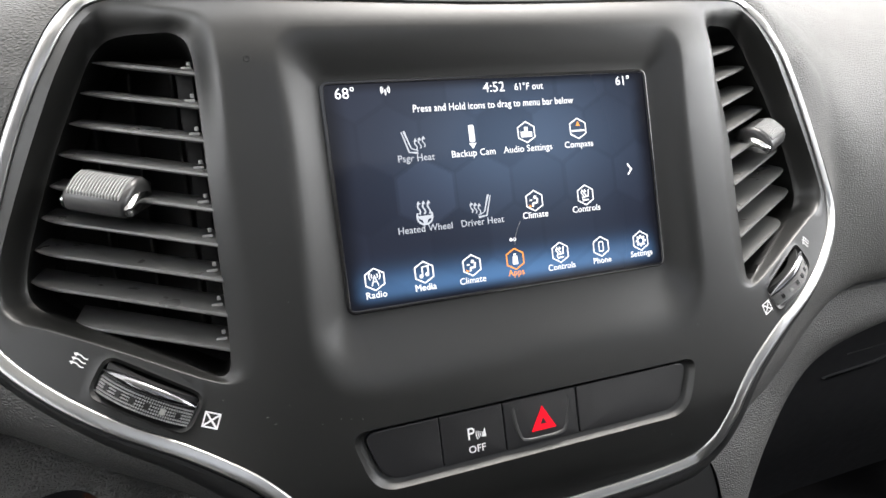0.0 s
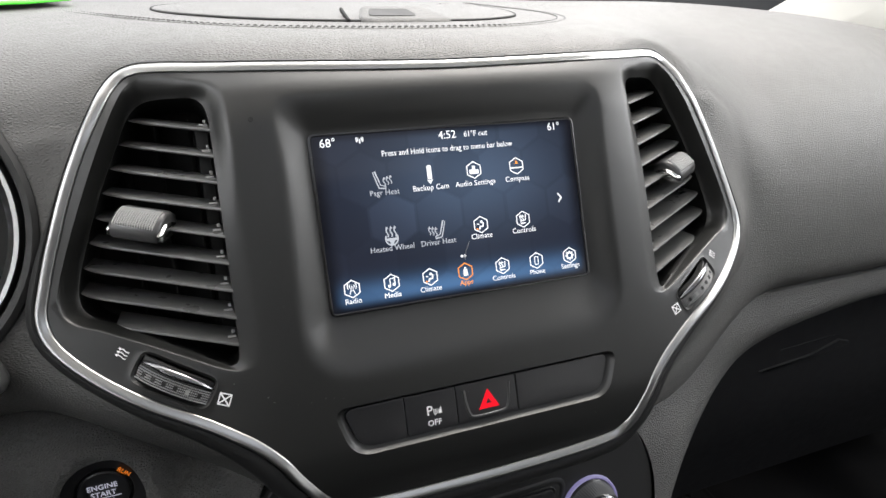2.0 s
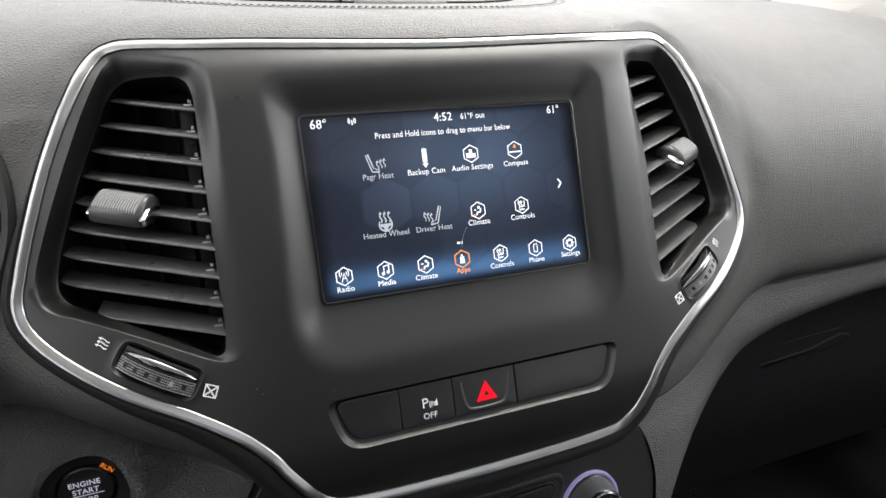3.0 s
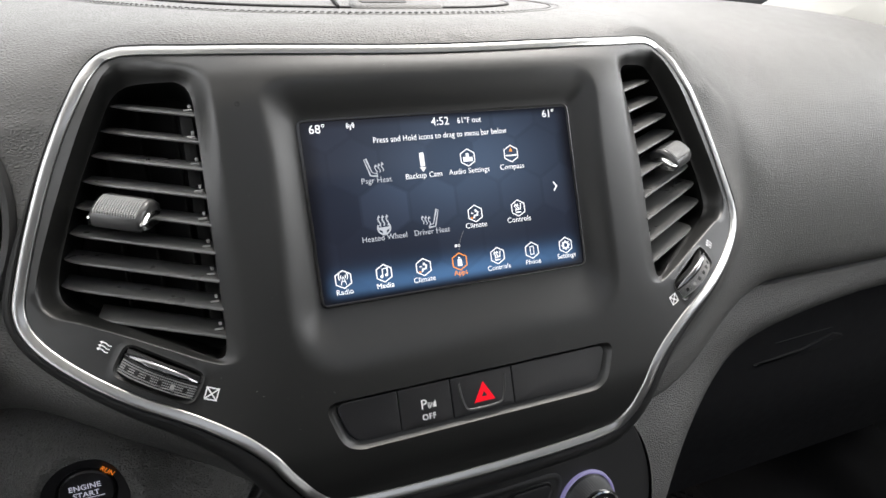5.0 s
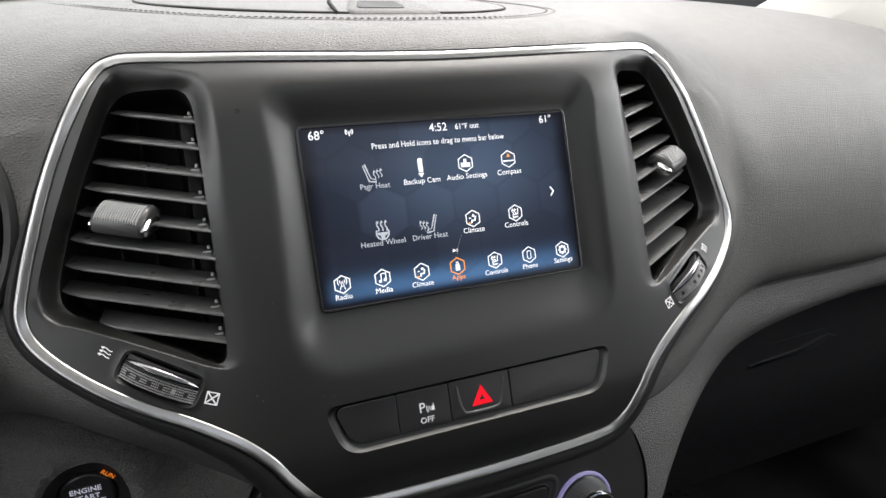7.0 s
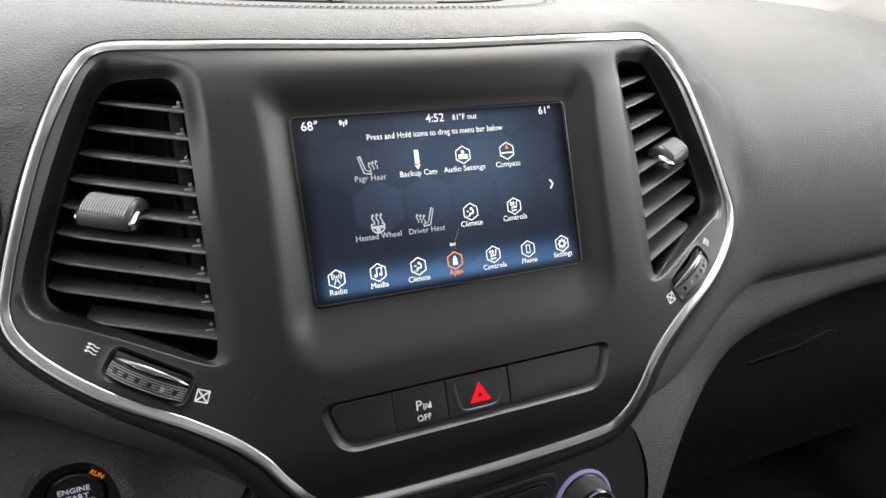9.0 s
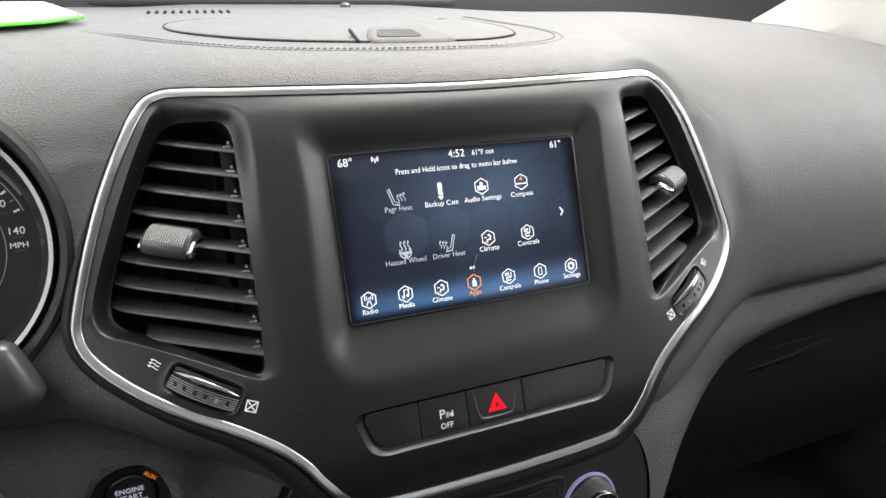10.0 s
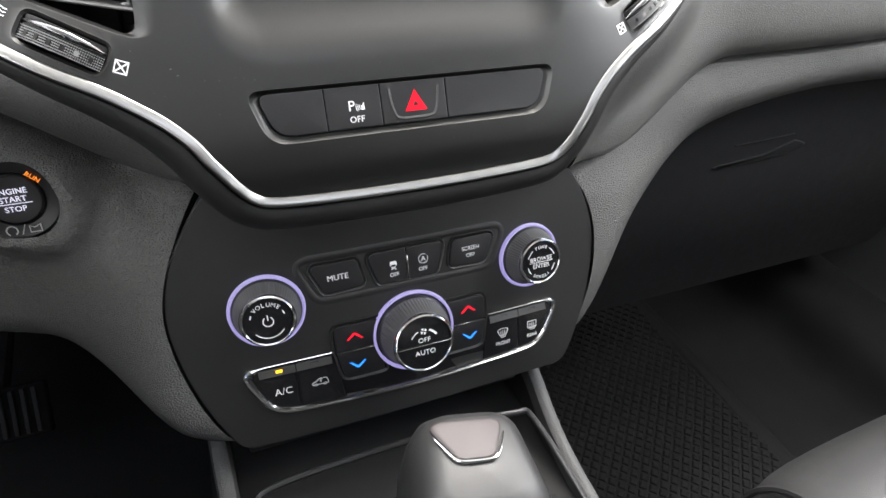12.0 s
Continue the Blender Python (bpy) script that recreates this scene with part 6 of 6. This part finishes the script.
# ---- centre console and gear selector ----
def build_console():
    th = thing("center_console", "black centre console with an open tray and side rails", "center console", (0.0, -0.2, -0.45), CAR)
    bm = bmesh.new()
    # tray floor and back
    pts = [(0.0, -0.300), (-0.004, -0.345), (-0.02, -0.372), (-0.10, -0.372), (-0.16, -0.368), (-0.5, -0.36)]
    loft(bm, [[(x, y, z) for y, z in pts] for x in (-0.132, -0.06, 0.0, 0.06, 0.098)], closed=False)
    part("tray_liner", bm, DEEP, th, m=CAR)
    bm = bmesh.new()
    block(bm, 0.205, 0.005, 0.006, 0.002, Matrix.Translation((-0.016, -0.056, -0.3290)))
    part("tray_lip", bm, BUTTON, th, m=CAR)
    bm = bmesh.new()
    tube(bm, spline([(-0.126, -0.30, -0.353), (-0.124, -0.13, -0.346), (-0.119, -0.098, -0.339), (-0.104, -0.087, -0.334), (0.0, -0.086, -0.331), (0.068, -0.088, -0.333), (0.085, -0.100, -0.338), (0.090, -0.20, -0.352)], 6, closed=False), 0.0024, n=10)
    part("tray_rim", bm, BUTTON, th, "rounded gloss black rim of the tray", m=CAR)
    bm = bmesh.new()
    block(bm, 0.205, 0.05, 0.004, 0.0015, Matrix.Translation((-0.016, -0.030, -0.3330)))
    part("tray_shelf", bm, BUTTON, th, m=CAR)
    for s, path in ((1, [(0.1080, -0.02, -0.325), (0.1055, -0.055, -0.333), (0.102, -0.11, -0.352), (0.102, -0.18, -0.362), (0.104, -0.30, -0.366), (0.108, -0.5, -0.366)]), (-1, [(-0.1385, -0.03, -0.318), (-0.138, -0.058, -0.335), (-0.136, -0.11, -0.350), (-0.136, -0.18, -0.356), (-0.136, -0.30, -0.358), (-0.136, -0.5, -0.358)])):
        bm = bmesh.new()
        sweep(bm, spline(path, 6, closed=False), [(-0.0068, -0.012), (-0.0065, -0.006), (-0.005, -0.001), (-0.002, 0.001), (0.002, 0.001), (0.005, -0.001), (0.0065, -0.006), (0.0068, -0.012)], closed=False, up=(0, 0, 1))
        part("side_rail", bm, DOORTRIM, th, "grained console side rail", m=CAR)
        bm = bmesh.new()
        sweep(bm, spline(path, 6, closed=False), [(-0.0060, -0.22), (-0.0060, -0.008), (0.0060, -0.008), (0.0060, -0.22)], closed=False, up=(0, 0, 1))
        part("side_wall", bm, DEEP, th, m=CAR)
    bm = bmesh.new()
    block(bm, 0.20, 0.30, 0.012, 0.004, Matrix.Translation((-0.018, -0.29, -0.370)))
    part("shift_plate", bm, DEEP, th, m=CAR)


build_console()


def build_shifter():
    th = thing("gear_selector", "black gear selector with a silver-grey top insert", "gear lever", (0.03, -0.15, -0.37), CAR)
    M = Matrix.Translation((-0.0085, -0.172, -0.2715)) @ Matrix.Rotation(radians(-8), 4, "Z") @ Matrix.Rotation(radians(2), 4, "X") @ Matrix.Rotation(radians(8), 4, "Y") @ Matrix.Diagonal((1.38, 1.20, 1.15, 1))

    def ring(w, d, z, y=0.0, r=0.4, x=0.0):
        p = rounded([(-w, -d), (w, -d), (w * 0.82, d), (-w * 0.82, d)], min(w, d) * r * 1.4, 6)
        return [M @ Vector((a + x, b + y, z)) for a, b in p]
    bm = bmesh.new()
    loft(bm, [ring(0.020, 0.020, -0.125), ring(0.020, 0.020, -0.10), ring(0.022, 0.022, -0.06), ring(0.027, 0.028, -0.035), ring(0.0295, 0.033, -0.010, -0.002), ring(0.0290, 0.033, 0.008, -0.002), ring(0.0265, 0.030, 0.020), ring(0.0225, 0.025, 0.0275, 0.001), ring(0.017, 0.019, 0.0305, 0.002)], cap1=True)
    part("knob", bm, RIM, th, m=CAR)
    shield = rounded([(-0.0100, 0.0000), (0.0044, 0.0000), (0.0138, 0.0200), (-0.0194, 0.0200)], [0.0060, 0.0060, 0.0045, 0.0045], 8)

    def dome(x, y, z):
        return M @ Vector((x, y, z - 0.0004 * max(0.0, (y - 0.010) / 0.0105) ** 2 - 22 * max(0.0, abs(x + 0.003) - 0.008) ** 2))

    def crown(off, z):
        return [dome(x, y, z) for x, y in outset(shield, off)]

    bm = bmesh.new()
    loft(bm, [crown(0.0, 0.0240), crown(0.0, 0.0312), crown(-0.0005, 0.0317), crown(-0.0014, 0.0318), crown(-0.0026, 0.0318)], cap1=True)
    part("top_insert", bm, SILVER, th, "pinkish-grey insert on the knob", m=CAR)
    bm = bmesh.new()
    p = spline([(-0.0172, 0.0130, 0.0314), (-0.0147, 0.0070, 0.0316), (-0.0122, 0.0020, 0.0317), (-0.0088, -0.0006, 0.0317), (-0.0028, -0.0010, 0.0317), (0.0032, -0.0006, 0.0317), (0.0066, 0.0020, 0.0317), (0.0091, 0.0070, 0.0316), (0.0116, 0.0130, 0.0314)], 5, closed=False)
    tube(bm, [dome(*q) for q in p], [0.0004 + 0.0009 * math.sin(math.pi * k / (len(p) - 1)) ** 0.7 for k in range(len(p))], n=10)
    part("chrome_lip", bm, BRIGHT, th, "chrome lip of the insert", m=CAR)
    bm = bmesh.new()
    lathe(bm, [(0.0, 0.001), (0.004, 0.0012), (0.0055, 0.0006), (0.0058, -0.003)], 32, Matrix.Translation((-0.040, -0.185, -0.275)))
    part("release_button", bm, BRIGHT, th, m=CAR)


build_shifter()

# ---- seat, pedal ----
th = thing("passenger_seat", "black leather passenger seat cushion with a sewn bolster", "car seat", (0.385, -0.35, -0.5), CAR)
bm = bmesh.new()
rings = []
for y, z0, w in ((-0.185, -0.40, 0.20), (-0.178, -0.36, 0.215), (-0.185, -0.325, 0.222), (-0.205, -0.302, 0.222), (-0.24, -0.292, 0.222), (-0.32, -0.290, 0.222), (-0.60, -0.31, 0.222)):
    rings.append([(0.405 + w * math.sin(radians(-90 + 180 * k / 16)), y - 0.006 - 0.02 * (1 - math.cos(radians(-90 + 180 * k / 16))), z0 + 0.012 * abs(math.sin(radians(-90 + 180 * k / 16))) ** 3) for k in range(17)])
loft(bm, rings, closed=False)
loft(bm, [rings[0], [(x, y + 0.01, -0.52) for x, y, z in rings[0]]], closed=False)
bmesh.ops.remove_doubles(bm, verts=bm.verts, dist=1e-5)
cushion = part("cushion", bm, SEAT, th, m=CAR)
bm = bmesh.new()
side0 = [Vector(r[0]) for r in rings]
loft(bm, [side0, [p + Vector((-0.012, -0.004, -0.006)) for p in side0], [p + Vector((-0.022, -0.006, -0.022)) for p in side0], [p + Vector((-0.026, -0.006, -0.06)) for p in side0], [Vector((p.x - 0.020, p.y, -0.52)) for p in side0]], closed=False)
part("side_bolster", bm, SEAT, th, m=CAR)
bm = bmesh.new()
tube(bm, spline([tuple(p + Vector((-0.001, 0.0, 0.001))) for p in side0], 4, closed=False), 0.0022, n=6)
part("piping", bm, RIM, cushion, m=CAR)

th = thing("brake_pedal", "black brake pedal with rubber ribs in the driver's footwell", "pedal", (-0.36, 0.25, -0.5), CAR)
PM = Matrix.Translation((-0.385, 0.235, -0.530)) @ Matrix.Rotation(radians(-40), 4, "X")
bm = bmesh.new()
block(bm, 0.11, 0.014, 0.06, 0.004, PM, 3)
pd = part("pedal_pad", bm, MAT, th, m=CAR)
for k in range(9):
    bm = bmesh.new()
    block(bm, 0.0045, 0.006, 0.050, 0.001, PM @ Matrix.Translation((-0.044 + 0.011 * k, -0.009, 0)))
    part("rib", bm, BLACK, pd, m=CAR)
bm = bmesh.new()
tube(bm, [PM @ Vector((0, 0.01, 0)), PM @ Vector((0.0, 0.08, 0.10)), PM @ Vector((0, 0.10, 0.30))], 0.010, n=10)
part("pedal_arm", bm, BLACK, th, m=CAR)

# ---- the green-edged sheet on the dashboard ----
th = thing("paper_sheet", "white paper sheet with a bright green edge lying on the dashboard", "paper", (-0.3, 0.25, 0.1), CAR)
bm = bmesh.new()
pp = [(-0.46, 0.045), (-0.236, 0.238), (-0.219, 0.275), (-0.262, 0.40), (-0.52, 0.36)]
loft(bm, [[(x, y, 0.0935) for x, y in pp], [(x, y, 0.0955) for x, y in pp]], cap0=True, cap1=True)
part("sheet", bm, WHITE_PAPER, th, m=CAR)
bm = bmesh.new()
tube(bm, [(-0.463, 0.042, 0.0925), (-0.234, 0.234, 0.0925), (-0.215, 0.274, 0.0925), (-0.257, 0.40, 0.0925)], 0.0014, n=8)
part("green_edge", bm, GREEN, th, "bright green edge strip", m=CAR)

# ---- the cabin round the view ----
def wall(name, quad, openings_out, mat, label, thick):
    bm = bmesh.new()
    block(bm, *quad[1], 0.0, Matrix.Translation(quad[0]))
    return tagged(part(name, bm, mat, m=CAR), label, "car body", kind="structure")


# The roof's opening is added to hold the fill lamp.
bm = bmesh.new()
for cx, cy, wx, wy in ((0, -0.18, 1.7, 0.60), (0, -1.53, 1.7, 1.10), (-0.63, -0.73, 0.44, 0.50), (0.63, -0.73, 0.44, 0.50)):
    block(bm, wx, wy, 0.03, 0.0, Matrix.Translation((cx, cy, 0.62)))
tagged(part("ceiling", bm, HEADLINER, m=CAR), "pale cloth headliner with an added opening for the fill light", "ceiling", kind="structure")
# pale trim over the foot of each windscreen pillar
for s in (-1, 1):
    foot = spline([(0.685, 0.455, 0.066), (0.690, 0.375, 0.066), (0.708, 0.285, 0.056), (0.735, 0.190, 0.030), (0.775, 0.080, -0.02)], 6, closed=False)
    rings = []
    for k, (dx, dy, dz) in enumerate(((0.004, 0.006, -0.03), (0.0, 0.0, 0.0), (0.018, -0.020, 0.020), (0.040, -0.060, 0.055), (0.070, -0.150, 0.150), (0.085, -0.330, 0.340), (0.080, -0.520, 0.560))):
        slim = 1 - 0.7 * step01((dz - 0.02) / 0.15)
        rings.append([(s * min(0.835, x + dx * (1 - 0.4 * n / len(foot))), foot[0][1] + (y - foot[0][1]) * slim + dy, foot[0][2] + (z - foot[0][2]) * slim + dz) for n, (x, y, z) in enumerate(foot)])
    bm = bmesh.new()
    loft(bm, rings, closed=False)
    front = [r[0] for r in rings]
    loft(bm, [front, [(x + s * 0.03, y + 0.03, z) for x, y, z in front]], closed=False)
    tagged(part("trim_pillar", bm, PILLAR, m=CAR), "pale cloth trim over the windscreen pillar", "pillar trim", kind="structure")
bm = bmesh.new()
loft(bm, [[(x, y - 0.05 * (x / 0.8) ** 2, z) for x in np.linspace(-1.02, 1.02, 17)] for y, z in ((0.640, 0.050), (0.650, 0.082), (0.690, 0.130), (0.700, 0.128), (0.700, 0.050))], closed=False)
tagged(part("trim_cowl_band", bm, BLACK, m=CAR), "dark painted band along the foot of the windscreen", "trim", kind="structure")
for s, n in ((-1, "wall_driver"), (1, "wall_passenger")):
    wall(n, ((s * 0.86, -0.65, -0.325), (0.05, 2.9, 0.61)), None, DOORTRIM, "dark door trim below the side windows", 0)
    wall("pillar_front", ((s * 0.86, 0.74, 0.205), (0.05, 0.10, 0.45)), None, DOORTRIM, "dark windscreen pillar", 0)
    wall("pillar_middle", ((s * 0.86, -0.95, 0.305), (0.05, 0.18, 0.65)), None, DOORTRIM, "dark door pillar", 0)
    wall("rail_upper", ((s * 0.86, -0.85, 0.60), (0.05, 2.4, 0.07)), None, HEADLINER, "grey roof rail", 0)
# Unseen, closed up to the roof to keep rear light off the lower bezel.
wall("wall_rear_blocker", ((0, -2.1, 0.0), (1.75, 0.05, 1.26)), None, DOORTRIM, "dark full-height wall added at the rear to block light", 0)
wall("bulkhead", ((0, 0.70, -0.30), (1.75, 0.04, 0.68)), None, CARPET, "black bulkhead under the windscreen", 0)

# ---- outside the glass ----
bm = bmesh.new()
loft(bm, [[(r * math.cos(2 * math.pi * k / 48), r * math.sin(2 * math.pi * k / 48), -0.95) for k in range(48)] for r in (0.5, 3, 8, 30, 120)], cap0=True)
tagged(part("ground", bm, material("pale_concrete", (0.42, 0.41, 0.39), 0.8, grain=0.3, size=40, relief=0.01), m=CAR), "pale concrete ground outside the car", "ground", kind="structure")
bm = bmesh.new()
loft(bm, [[(9 * math.cos(2 * math.pi * k / 48), 9 * math.sin(2 * math.pi * k / 48), z) for k in range(48)] for z in (-0.95, 0.5, 2.6)])
tagged(part("backdrop", bm, glowing("bright_overcast_distance", (1.0, 0.99, 0.96), 1.1, (0.6, 0.6, 0.6)), m=CAR), "bright pale distance outside the car windows", "backdrop", kind="structure")
